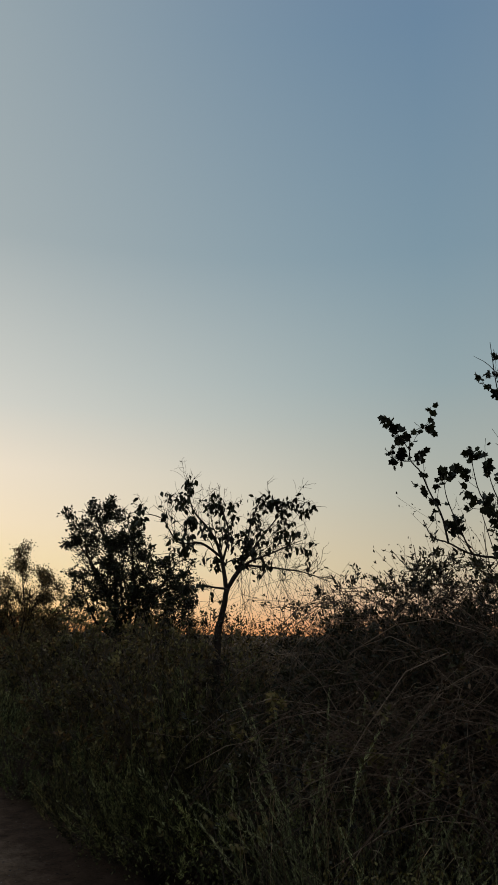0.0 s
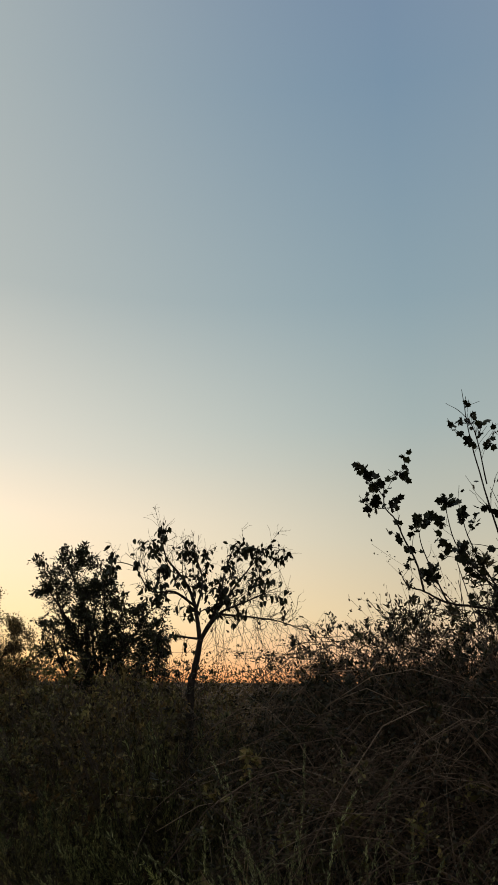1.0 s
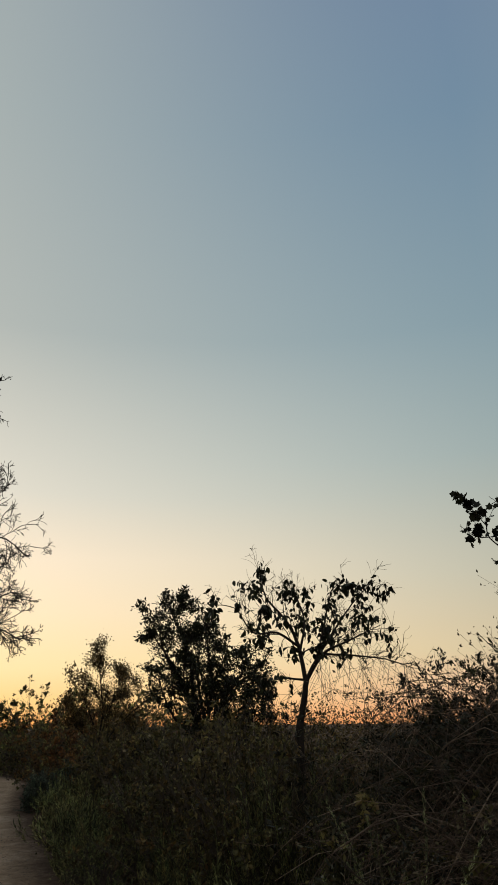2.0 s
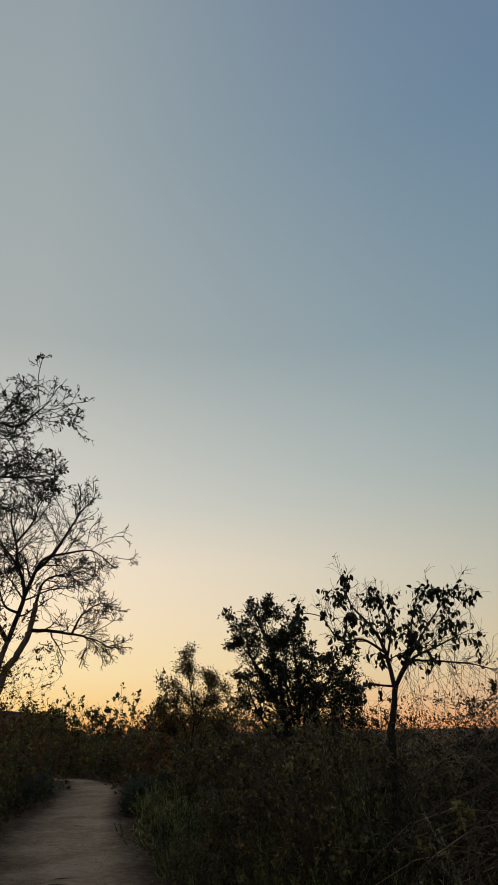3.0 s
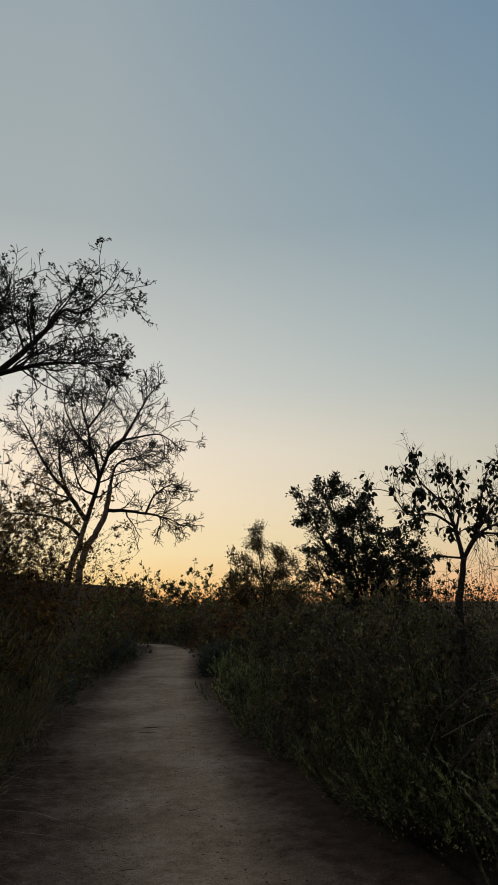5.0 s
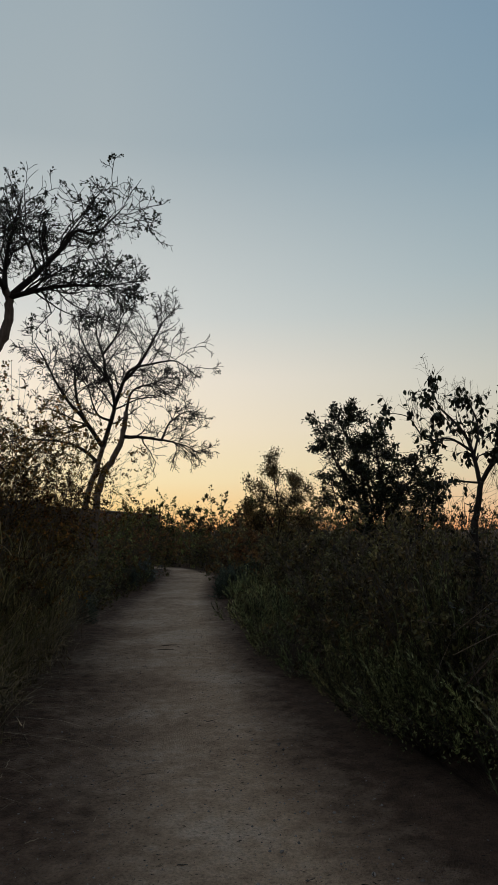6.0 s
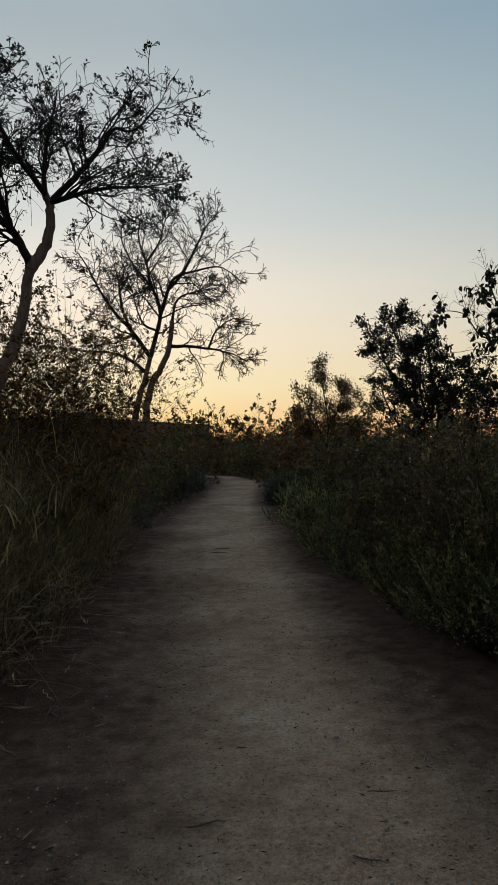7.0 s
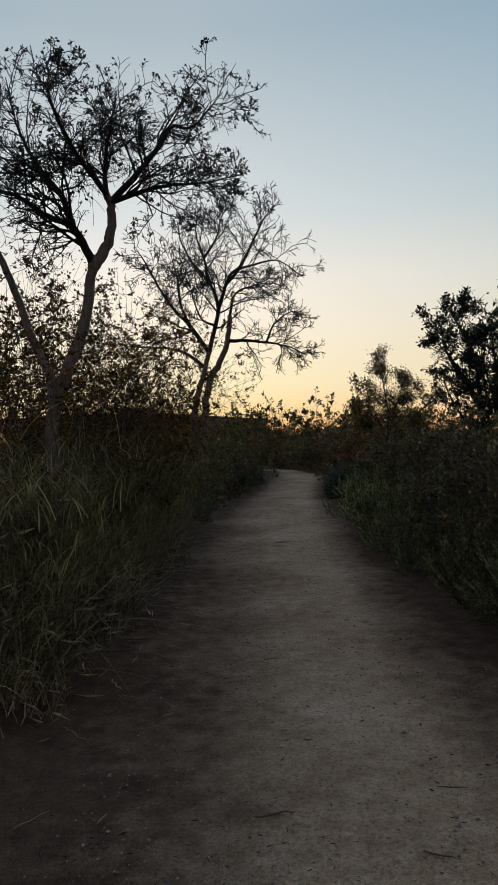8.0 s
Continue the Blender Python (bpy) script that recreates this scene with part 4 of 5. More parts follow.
round_bush = dome_bush(140, 0.86, 0.52, 7000, LEAF_ROUND, "rounded grey-green bush at the bend of the path", "rounded bushes", (0.025, 0.05))
place(round_bush, [(2.14, 16.4, 0.98), (2.85, 17.2, 1.15), (-0.95, 12.3, 0.62), (-0.36, 19.0, 0.75), (0.05, 21.6, 0.8)], rng, 0.97, 1.03)

WEEDS = "leafy dark green weeds with yellowing leaves"
weeds = [weed_bush(200 + i, h, 20, 2800, LEAF_WEED, FOLD, "weed_bush", WEEDS, "weeds of the brush", 0.42, (0.020, 0.048), -0.1, 0.2, 7, 0.25, twigs=True) for i, h in enumerate([1.5, 1.75, 1.35])]
far_weeds = [weed_bush(210 + i, h, 15, 1600, LEAF_WEED, FOLD, "weed_bush", WEEDS, "weeds of the brush", 0.45, (0.026, 0.056), -0.1, 0.15, 6, 0.26) for i, h in enumerate([1.5, 1.75, 1.35])]
twiggy = [weed_bush(236 + i, 1.7, 18, 1600, LEAF_RUST, FOLD, "rusty_bush", "sparse twiggy rust-brown bush on the bank", "rusty bushes", 0.75, (0.022, 0.045), -0.1, 0.2, 5, 0.28) for i in range(2)]
rusty = [weed_bush(230 + i, 1.7, 22, 4200, LEAF_RUST, FOLD, "rusty_bush", "twiggy rust-brown bush lit by the low sky", "bushes beyond the bend", 0.7, (0.032, 0.066), -0.1, 0.12, 8, 0.24)
         for i in range(2)]
greens = [weed_bush(220 + i, h, 18, 2400, LEAF_GREEN, SPEAR, "leafy_bush", "narrow-leaved green bush on the bank", "green bushes on the bank", 0.6, (0.030, 0.062), 0.0, 0.12, 7, 0.26) for i, h in enumerate([1.4, 1.6])]
for y in np.arange(4.4, 23.5, 0.74):
    for off in (1.55, 2.2) if y < 12 else (1.5, 2.3):
        k = (0.95 if off < 2 else 1.12 if off < 2.5 else 1.25) * rng.choice([0.85, 1.0, 1.0, 1.12])
        x = trail_right(y) + off + rng.uniform(-0.25, 0.25)
        x += 0.35 if y < 9 and off < 2 else 0.0
        k *= 1.18 if y > 8.5 else 1.0
        if 13.2 < y < 17.6 and x < 2.9:
            continue
        place(some(weeds, far_weeds, x, y, 8.0), [(x, y + rng.uniform(-0.2, 0.2), k)], rng, 0.85, 1.15)
for y in np.arange(8.8, 26, 0.8):
    for off in (0.9, 1.6, 2.5) if y > 12 else (1.3, 2.2):
        k = ((0.85 if off < 1 else 0.95) + 0.012 * (y - 8)) * rng.choice([0.85, 1.0, 1.1])
        x = trail_left(y) - off + rng.uniform(-0.2, 0.2)
        kind = twiggy[rng.integers(0, 2)] if rng.random() < 0.15 else greens[rng.integers(0, 2)] if rng.random() < 0.6 else some(weeds, far_weeds, x, y, 9.0)
        place(kind, [(x, y + rng.uniform(-0.2, 0.2), k * (0.74 if kind in twiggy else 0.9))], rng, 0.8, 1.15)
for x, y, k in [(-1.35, 11.2, 0.85), (-1.2, 12.1, 0.9), (-1.15, 12.9, 0.95), (-1.0, 13.7, 0.95), (-1.35, 14.2, 1.0), (-0.8, 14.4, 0.9), (-1.8, 13.2, 1.0)]:
    place(some(weeds, far_weeds, x, y, 9.0), [(x, y, k)], rng, 0.85, 1.15)

# low leafy growth that hides the bushes' feet
skirts = [weed_bush(246 + i, 0.85, 14, 800, LEAF_WEED, FOLD, "low_bush", "low spreading dark green bush at the hedge's foot", "low bushes", 1.25, (0.045, 0.09), -0.1, 0.1, 4, 0.3) for i in range(2)]
HEDGE_X, HEDGE_Y = [-12, -1.0, 0.9, 1.5, 2.2, 2.7, 3.2, 8.0], [38.5, 33.0, 31.8, 30.9, 28.6, 25.9, 25.0, 24.8]
for x in np.arange(-9.5, 3.6, 0.5):
    front = np.interp(x, HEDGE_X, HEDGE_Y) + 0.35
    place(skirts[rng.integers(0, 2)], [(x, front + rng.uniform(-0.2, 0.2), rng.choice([0.8, 1.0, 1.25]))], rng, 0.9, 1.15, 1.2)
for y in np.arange(12.5, 25.5, 0.85):
    place(skirts[rng.integers(0, 2)], [(trail_left(y) - 0.35, y, 0.62)], rng, 0.8, 1.2)
for y in np.arange(18.5, 24.5, 0.8):
    place(skirts[rng.integers(0, 2)], [(trail_right(y) + 0.6, y, 0.9)], rng, 0.8, 1.2)

# brush in front of the two small trees, and beyond the brambles to the open side
for x, y, k in [(2.55, 7.0, 1.16), (2.35, 6.4, 1.06), (2.75, 7.6, 1.24), (2.5, 7.9, 1.2), (2.95, 7.9, 1.24), (2.3, 7.3, 1.1), (2.65, 6.5, 1.12), (3.1, 8.1, 1.2), (3.2, 7.2, 1.05), (2.45, 5.7, 0.92), (2.75, 5.9, 0.95), (3.2, 5.2, 0.98), (3.3, 5.8, 1.0), (3.25, 6.4, 1.0)]:
    place(some(weeds, far_weeds, x, y, 9.5), [(x, y, k)], rng, 0.94, 1.05)
place(sages[1], [(2.40, 4.56, 1.38), (2.30, 5.10, 1.15), (2.72, 4.22, 1.45), (2.62, 5.02, 1.5), (2.95, 3.95, 1.3), (2.30, 4.42, 1.42), (2.20, 4.66, 1.36), (2.46, 4.28, 1.36)], rng, 0.98, 1.03, 0.74)
place(sages[0], [(2.02, 4.86, 1.12), (2.22, 4.36, 1.05), (2.42, 4.06, 1.1), (1.92, 5.22, 1.02), (1.90, 5.70, 0.98), (2.60, 3.84, 1.0)], rng, 0.95, 1.05, 0.95)
for x, y, k in [(2.34, 4.62, 1.0), (2.56, 4.46, 1.0), (2.66, 4.66, 1.0), (2.20, 4.92, 1.12), (2.24, 5.10, 1.2),
                (2.30, 5.26, 1.22), (2.34, 5.50, 1.2), (2.40, 5.74, 1.28), (2.28, 5.84, 1.18), (2.46, 5.36, 1.2)]:
    place(weeds[rng.integers(0, 3)], [(x, y, k)], rng, 0.97, 1.03, 0.8)
for far, k in ((4.6, 1.0), (6.8, 1.08), (11.0, 1.25)):
    for slope in np.arange(0.62, 1.3, 1.25 / far):
        turn = math.atan(slope + rng.uniform(-0.03, 0.03))
        d = far * rng.uniform(0.93, 1.1)
        place(far_weeds[rng.integers(0, 3)], [(d * math.sin(turn), d * math.cos(turn), k)], rng, 0.92, 1.1)

# rusty and green bushes where the path bends away
far_green = [weed_bush(240 + i, 1.75, 22, 4000, LEAF_GREEN, FOLD, "far_bush", "dark green bush beyond the path's bend", "bushes beyond the bend", 0.7, (0.032, 0.066), -0.1, 0.12, 8, 0.24)
             for i in range(2)]
for x in np.arange(-10.5, 6.5, 0.8):
    front = np.interp(x, HEDGE_X, HEDGE_Y) + 1.1
    for back, k in ((-0.1, 1.2), (1.5, 1.8)):
        kind = rusty if rng.random() < (0.8 if x < 2.6 else 0.3) else far_green
        place(kind[rng.integers(0, 2)], [(x + rng.uniform(-0.3, 0.3), front + back + rng.uniform(-0.4, 0.4), k * rng.choice([0.88, 1.0, 1.12]))], rng, 0.95, 1.05)
for x, y, k in [(-1.7, 17.0, 1.3), (-2.7, 18.0, 1.45), (-0.95, 18.6, 1.25), (-0.3, 22.0, 1.4), (-3.6, 17.2, 1.45), (-1.5, 20.0, 1.5), (-4.6, 19.0, 1.6)]:
    place(far_green[rng.integers(0, 2)], [(x, y, k)], rng, 0.95, 1.08)
for x, y, k in [(-2.8, 12.5, 1.1), (-1.9, 12.4, 0.95), (-2.5, 13.6, 1.1), (-0.7, 17.4, 1.0), (-0.4, 19.2, 1.15), (-1.3, 18.2, 1.2), (-0.9, 21.0, 1.2), (-3.6, 14.5, 1.3)]:
    place(twiggy[rng.integers(0, 2)], [(x, y, k)], rng, 0.95, 1.08)
for x, y in [(3.2, 22.5), (3.6, 23.5), (4.4, 22.0), (3.4, 21.0), (4.6, 20), (3.2, 19.6), (3.5, 18.7), (4.2, 18.2)]:
    place(far_weeds[rng.integers(0, 3)], [(x, y, 1.3)], rng, 0.9, 1.1)
for x, y, k in [(3.0, 18.6, 1.15), (2.95, 19.8, 1.3), (3.1, 21.2, 1.45), (3.3, 22.8, 1.55), (3.3, 16.0, 1.0), (3.4, 14.8, 1.0), (3.7, 17.4, 1.3), (2.85, 18.0, 0.85), (3.6, 20.2, 1.5), (3.9, 23.8, 1.6)]:
    kind = far_weeds if rng.random() < 0.6 else rusty
    place(kind[rng.integers(0, 2)], [(x, y, k)], rng, 0.95, 1.08)
pale = weed_bush(250, 0.9, 30, 900, LEAF_PALE, NARROW, "pale_bush", "small pale blue-green bush beside the path", "", 0.8, (0.05, 0.09))
place(pale, [(-0.12, 20.6, 1.1)], rng)

# low brush out to the horizon, carried on unseen behind the camera
def far_brush(seed, clumps, per, turn0, turn1, near, beyond, low, leaf):
    rng = np.random.default_rng(seed)
    az = np.radians(rng.uniform(turn0, turn1, clumps))
    far = rng.uniform(near, beyond, clumps)
    keep = ~((np.degrees(az) < 6) & (np.degrees(az) > -20) & (far > 60))
    az, far = az[keep], far[keep]
    high = low * (1.3 + 1.5 * rng.random(len(az)) ** 2 + rng.random(len(az))) * (0.75 + far / 160)
    at = np.repeat(np.column_stack([-np.sin(az) * far, np.cos(az) * far, 0 * az]), per, 0)
    tall = np.repeat(high, per)
    n = len(at)
    up = rng.random(n) ** 0.7
    at = at + np.column_stack([rng.normal(0, 1.3 * low, (n, 2)) * (1.1 - 0.7 * up)[:, None], tall * up])
    g = leaves(Geo(), rng, at, rng.normal(0, 1, (n, 3)) + (0, 0, 0.3), rng.uniform(*leaf, n), FOLD)
    tagged(part("far_brush", g, LEAF_WEED), "dark low brush along the horizon, part of it added out of view", "brush", kind="stuff")


far_brush(265, 330, 130, -62, 34, 38, 75, 1.0, (0.09, 0.24))
# unseen ring to the sides and back, added to block low sky light
far_brush(267, 300, 90, 34, 298, 16, 60, 0.9, (0.09, 0.24))
far_brush(266, 260, 110, -62, -17, 12, 38, 0.55, (0.05, 0.13))

# the young leafy tree between the brush and the bend
side_young = weed_bush(261, 1.9, 18, 2600, LEAF_WEED, FOLD, "leafy_bush", "tall leafy green bush in the brush", "", 0.6, (0.035, 0.075), -0.3)
place(side_young, [(3.3, 13.0, 1.05), (2.85, 12.2, 0.88), (2.75, 13.1, 1.0), (3.05, 12.6, 1.0), (3.6, 12.2, 1.1)], rng, 0.97, 1.03)

# the willowy shrub round the half-bare tree
willow = [weed_bush(270 + i, 3.7, 18, 5600, LEAF_WILLOW, FOLD, "willow_shrub", "loose willowy shrub with small olive leaves", "willowy shrubs", 0.5, (0.024, 0.050), -0.35, 0.35, 9, 0.36, 0.13)
          for i in range(2)]
place(willow[0], [(-1.5, 9.2, 0.92), (-3.2, 9.8, 1.2), (-2.5, 7.6, 1.12), (-3.3, 8.2, 1.15), (-1.15, 9.9, 0.78), (-1.4, 8.3, 0.8)], rng, 0.95, 1.05)
place(willow[1], [(-2.2, 9.6, 1.1), (-1.65, 10.6, 0.95), (-2.0, 8.6, 1.05), (-2.75, 6.6, 1.0), (-1.75, 7.5, 0.86), (-2.6, 8.9, 1.2), (-2.45, 5.9, 0.8)], rng, 0.95, 1.05)

# narrow-leaved shrubs at the near end of the brush
mule = [weed_bush(280 + i, 2.15, 24, 10000, LEAF_SPEAR, SPEAR, "narrow_leaf_shrub", "dark narrow-leaved shrub in the bramble", "narrow-leaved shrubs", 0.7, (0.018, 0.038), 0.1, 0.35, 9, 0.22, 0.16)
        for i in range(2)]
place(mule[0], [(3.2, 3.5, 1.04), (3.4, 3.15, 1.12), (3.15, 3.9, 0.98), (3.7, 3.3, 1.18), (2.95, 4.2, 0.84)], rng, 0.97, 1.03)
place(mule[1], [(3.4, 2.75, 1.12), (3.7, 2.8, 1.18), (3.0, 3.7, 0.94), (3.5, 4.1, 1.08), (3.85, 2.9, 1.2), (3.75, 2.2, 1.2), (3.45, 2.35, 1.16)], rng, 0.97, 1.03)
# dark bushes added in place of the deep shade at the bramble's foot
shade_fillers = [weed_bush(286, 0.95, 22, 3600, LEAF_SPEAR, SPEAR, "low_dark_bush", "added low dark bush standing in for the deep shade under the bramble", "low dark bushes", 0.8, (0.020, 0.042), 0.1, 0.15, 7, 0.3)]
place(shade_fillers[0], [(2.62, 3.1, 1.0), (2.8, 2.75, 1.05), (2.95, 2.4, 1.05), (2.55, 3.5, 0.95), (3.1, 2.1, 1.05), (2.4, 3.75, 0.9), (3.05, 1.75, 1.05)], rng, 0.95, 1.05)
for proto in sages + far_sages + [round_bush] + weeds + far_weeds + greens + shade_fillers + twiggy + rusty + far_green + [pale, side_young] + skirts + willow + mule:
    drop_proto(proto)


def bramble(x, y, seed, canes, reach, high, heading, label):
    """A heap of arching, mostly leafless canes."""
    rng = np.random.default_rng(seed)
    root = thing("bramble", x, y, float(ground_z(x, y)) - 0.03, label, "bush", "brambles")
    az = np.radians(heading) + rng.normal(0, 0.42, canes)
    out = np.stack([np.cos(az), np.sin(az), 0 * az], 1)
    s = np.linspace(0, 1, 9)
    far = reach * rng.uniform(0.55, 1.0, canes)
    top = high * rng.uniform(0.50, 1.0, canes)
    foot = rng.normal(0, 0.28, (canes, 3)) * (1, 1, 0)
    rise = np.sin(np.clip(s * rng.uniform(0.75, 1.0, canes)[:, None], 0, 1) * np.pi * 0.82) / 0.98
    p = foot[:, None] + out[:, None] * (far[:, None] * s[None] ** 1.25)[..., None] + (top[:, None] * rise)[..., None] * np.array([0, 0, 1.0])
    p = p + np.cumsum(rng.normal(0, 0.014, p.shape), 1)
    thick = np.linspace(0.0040, 0.0016, 9)[None] * rng.uniform(0.7, 1.3, (canes, 1))
    for k in range(canes):
        part("cane", tubes(Geo(), p[k], thick[k], 4), CANE, root)
    g = Geo()
    q, r = sprouts(rng, p, np.full(p.shape[:2], 0.0026), 5, 0.3, 0.24, (25, 70), 0.16, 0.02, 6)
    tubes(g, q, np.full(q.shape[:2], 0.0009), 3)
    part("cane_twig_clump", g, CANE, root)
    n = canes * 42
    where, along = tips(rng, q, n, 0.02, 0.0)
    part("foliage", leaves(Geo(), rng, where, along + rng.normal(0, 0.7, along.shape), rng.uniform(0.012, 0.028, n), FOLD), LEAF_BRAMBLE, root)
    return root


BRAMBLE = "tangled bramble of thin arching dry canes"
for i, (x, y, head, high) in enumerate([(3.45, 2.55, 130, 1.72), (3.6, 2.8, 134, 1.8), (3.5, 3.0, 140, 1.7), (3.3, 3.2, 136, 1.5), (3.5, 2.2, 126, 1.6), (3.3, 2.8, 142, 1.3), (3.3, 2.4, 134, 1.35), (3.75, 2.5, 128, 1.9)]):
    bramble(x, y, 300 + i, 84, 1.5, high, head, BRAMBLE)


def dry_stalks(x, y, seed, count, high):
    rng = np.random.default_rng(seed)
    root = thing("dry_stalks", x, y, float(ground_z(x, y)) - 0.03, "upright dry brown weed stalks", "weeds", "dry stalks in the brush")
    p = fan(rng, count, high, 0.4, 7, 0.06, 0.02, 0.3)
    g = tubes(Geo(), p, np.linspace(0.004, 0.0014, 7)[None] * np.ones((count, 1)), 4)
    q, r = sprouts(rng, p, np.full(p.shape[:2], 0.002), 6, 0.35, 0.22, (20, 50), 0.1, 0.05, 4)
    tubes(g, q, np.full(q.shape[:2], 0.001), 3)
    part("stem_clump", g, CANE, root)
    n = count * 10
    where, along = tips(rng, q, n, 0.004, 0.3)
    part("foliage", leaves(Geo(), rng, where, along + rng.normal(0, 0.6, along.shape), rng.uniform(0.015, 0.035, n), FOLD), LEAF_DRY, root, "shrivelled dry leaves")


for i, (x, y, h) in enumerate([(2.6, 5.6, 1.5), (2.45, 6.2, 1.5), (2.7, 6.5, 1.65), (2.5, 4.9, 1.3), (2.9, 7.0, 1.65), (2.6, 7.4, 1.5),
                               (-1.7, 5.2, 1.6), (-1.9, 6.0, 1.8), (-1.6, 6.9, 1.7), (-2.1, 7.2, 1.9), (-1.6, 8.0, 1.7), (-2.2, 5.3, 1.7)]):
    dry_stalks(x, y, 330 + i, 10, h)


def grass(name, label, spots, high, lean, curl, width, mat, seed, seg=4, kind="stuff"):
    rng = np.random.default_rng(seed)
    spots = np.asarray(spots, float)
    base = np.column_stack([spots, ground_z(spots[:, 0], spots[:, 1]) - 0.02])
    n = len(base)
    g = Geo()
    ends, way = blades(g, rng, base, rng.uniform(*high, n), rng.uniform(*lean, n), rng.uniform(*curl, n), rng.uniform(*width, n), seg)
    return tagged(part(name, g, mat), label, "grass", kind=kind)


def strip(rng, n, y0, y1, x0, x1, left):
    y = rng.uniform(y0, y1, n)
    off = rng.uniform(x0, x1, n)
    x = trail_left(y) - off if left else trail_right(y) + off
    return np.column_stack([x, y])


rng = np.random.default_rng(88)
def tufts(rng, count, per, y0, y1, x0, x1, left, spread=0.07):
    feet = strip(rng, count, y0, y1, x0, x1, left)
    return np.repeat(feet, per, 0) + rng.normal(0, spread, (count * per, 2))


def leafy_grass(name, label, spots, high, per, length, width, mat, seed):
    """Upright culms with nodding leaf blades all the way up."""
    rng = np.random.default_rng(seed)
    spots = np.asarray(spots, float)
    n = len(spots)
    base = np.column_stack([spots, ground_z(spots[:, 0], spots[:, 1]) - 0.02])
    tall = rng.uniform(*high, n)
    az = rng.uniform(0, 2 * np.pi, n)
    lean = np.column_stack([np.cos(az), np.sin(az)]) * (tall * rng.uniform(0.02, 0.32, n))[:, None]
    s = np.linspace(0, 1, 5)
    p = base[:, None] + np.concatenate([lean[:, None] * (s ** 1.8)[None, :, None], (tall[:, None] * (s - 0.06 * s ** 3)[None])[..., None]], 2)
    g = tubes(Geo(), p, np.linspace(0.0016, 0.0007, 5)[None] * np.ones((n, 1)), 3)
    where, _ = tips(rng, p, n * per, 0.0, 0.06)
    m = len(where)
    blades(g, rng, where, rng.uniform(*length, m), rng.uniform(0.1, 0.9, m), rng.uniform(0.2, 1.7, m), rng.uniform(*width, m), 5)
    return tagged(part(name, g, mat), label, "grass", kind="stuff")


leafy_grass("tall_grass", "tall dark green grass leaning over the path's edge", tufts(rng, 260, 6, 4.0, 12.0, 0.15, 1.6, True, 0.09), (0.9, 1.6), 5, (0.18, 0.5), (0.005, 0.012), GRASS_GREEN, 401)
leafy_grass("low_grass", "bent green grass at the foot of the bank", tufts(rng, 130, 8, 3.9, 11, 0.05, 0.5, True, 0.08), (0.3, 0.8), 5, (0.15, 0.4), (0.004, 0.009), GRASS_GREEN, 402)
grass("dry_grass", "pale dry grass stems in the green", tufts(rng, 230, 14, 3.8, 11, 0.05, 1.3, True, 0.12), (0.2, 1.2), (0.0, 0.7), (0.2, 1.6), (0.003, 0.008), GRASS_DRY, 403, 7)


def thatch(n, seed):
    """Dead straw caught all over the face of the grass bank."""
    rng = np.random.default_rng(seed)
    y = rng.uniform(3.6, 10.5, n)
    up = rng.random(n) ** 1.3
    x = trail_left(y) - 0.02 - 0.75 * up + rng.normal(0, 0.10, n)
    z = ground_z(x, y) + 0.03 + 1.25 * up * rng.uniform(0.8, 1.1, n)
    d = rng.normal(0, 1, (n, 3)) * (1, 1, 0.7) + (0.25, 0, -0.55)
    g = leaves(Geo(), rng, np.column_stack([x, y, z]), d, rng.uniform(0.04, 0.18, n), (THREAD[0] * (0.3, 1, 2.5), THREAD[1]))
    tagged(part("straw", g, GRASS_DRY), "dead straw tangled in the grass bank", "straw", kind="stuff")


thatch(3000, 409)


def arching_grass(name, label, n, y0, y1, size, width, mat, seed):
    """Long blades that arch out of the bank towards the path and hang over at their ends."""
    rng = np.random.default_rng(seed)
    clump = rng.uniform(y0, y1, n // 16)
    y = np.repeat(clump, 16) + rng.normal(0, 0.07, len(clump) * 16)
    n = len(y)
    up = np.repeat(rng.random(n // 16) ** 0.8, 16) * rng.uniform(0.7, 1.1, n)
    x = trail_left(y) - 0.16 - 0.62 * up + rng.normal(0, 0.06, n)
    base = np.column_stack([x, y, ground_z(x, y) + 0.02 + 0.95 * up])
    g = Geo()
    blades(g, rng, base, rng.uniform(*size, n), rng.uniform(0.0, 0.5, n), rng.uniform(0.3, 1.25, n), rng.uniform(*width, n), 8, rng.normal(-0.5, 1.1, n))
    return tagged(part(name, g, mat), label, "grass", kind="stuff")


arching_grass("arching_grass", "long green grass blades hanging over the path's edge", 2000, 3.5, 9.5, (0.20, 0.46), (0.006, 0.013), GRASS_GREEN, 411)
arching_grass("dry_arching_grass", "long tan dead grass blades hanging over the path's edge", 1500, 3.5, 8.5, (0.20, 0.44), (0.005, 0.010), GRASS_DRY, 412)
grass("brush_grass", "green grass growing through the brush", np.vstack([tufts(rng, 60, 24, 5.2, 8.5, 1.0, 1.7, False), rng.normal((2.5, 4.75), (0.10, 0.14), (600, 2)), rng.normal((2.45, 6.2), (0.1, 0.14), (400, 2))]),
      (0.8, 1.4), (0.0, 0.2), (0.1, 0.5), (0.003, 0.006), GRASS_GREEN, 404, 6)
grass("pale_tussock", "pale green tussock of fine grass", np.vstack([rng.normal((2.6, 4.1), (0.10, 0.12), (400, 2)), rng.normal((2.2, 6.9), (0.08, 0.10), (350, 2))]),
      (0.6, 1.1), (0.0, 0.3), (0.1, 0.5), (0.003, 0.005), GRASS_PALE, 405, 5)


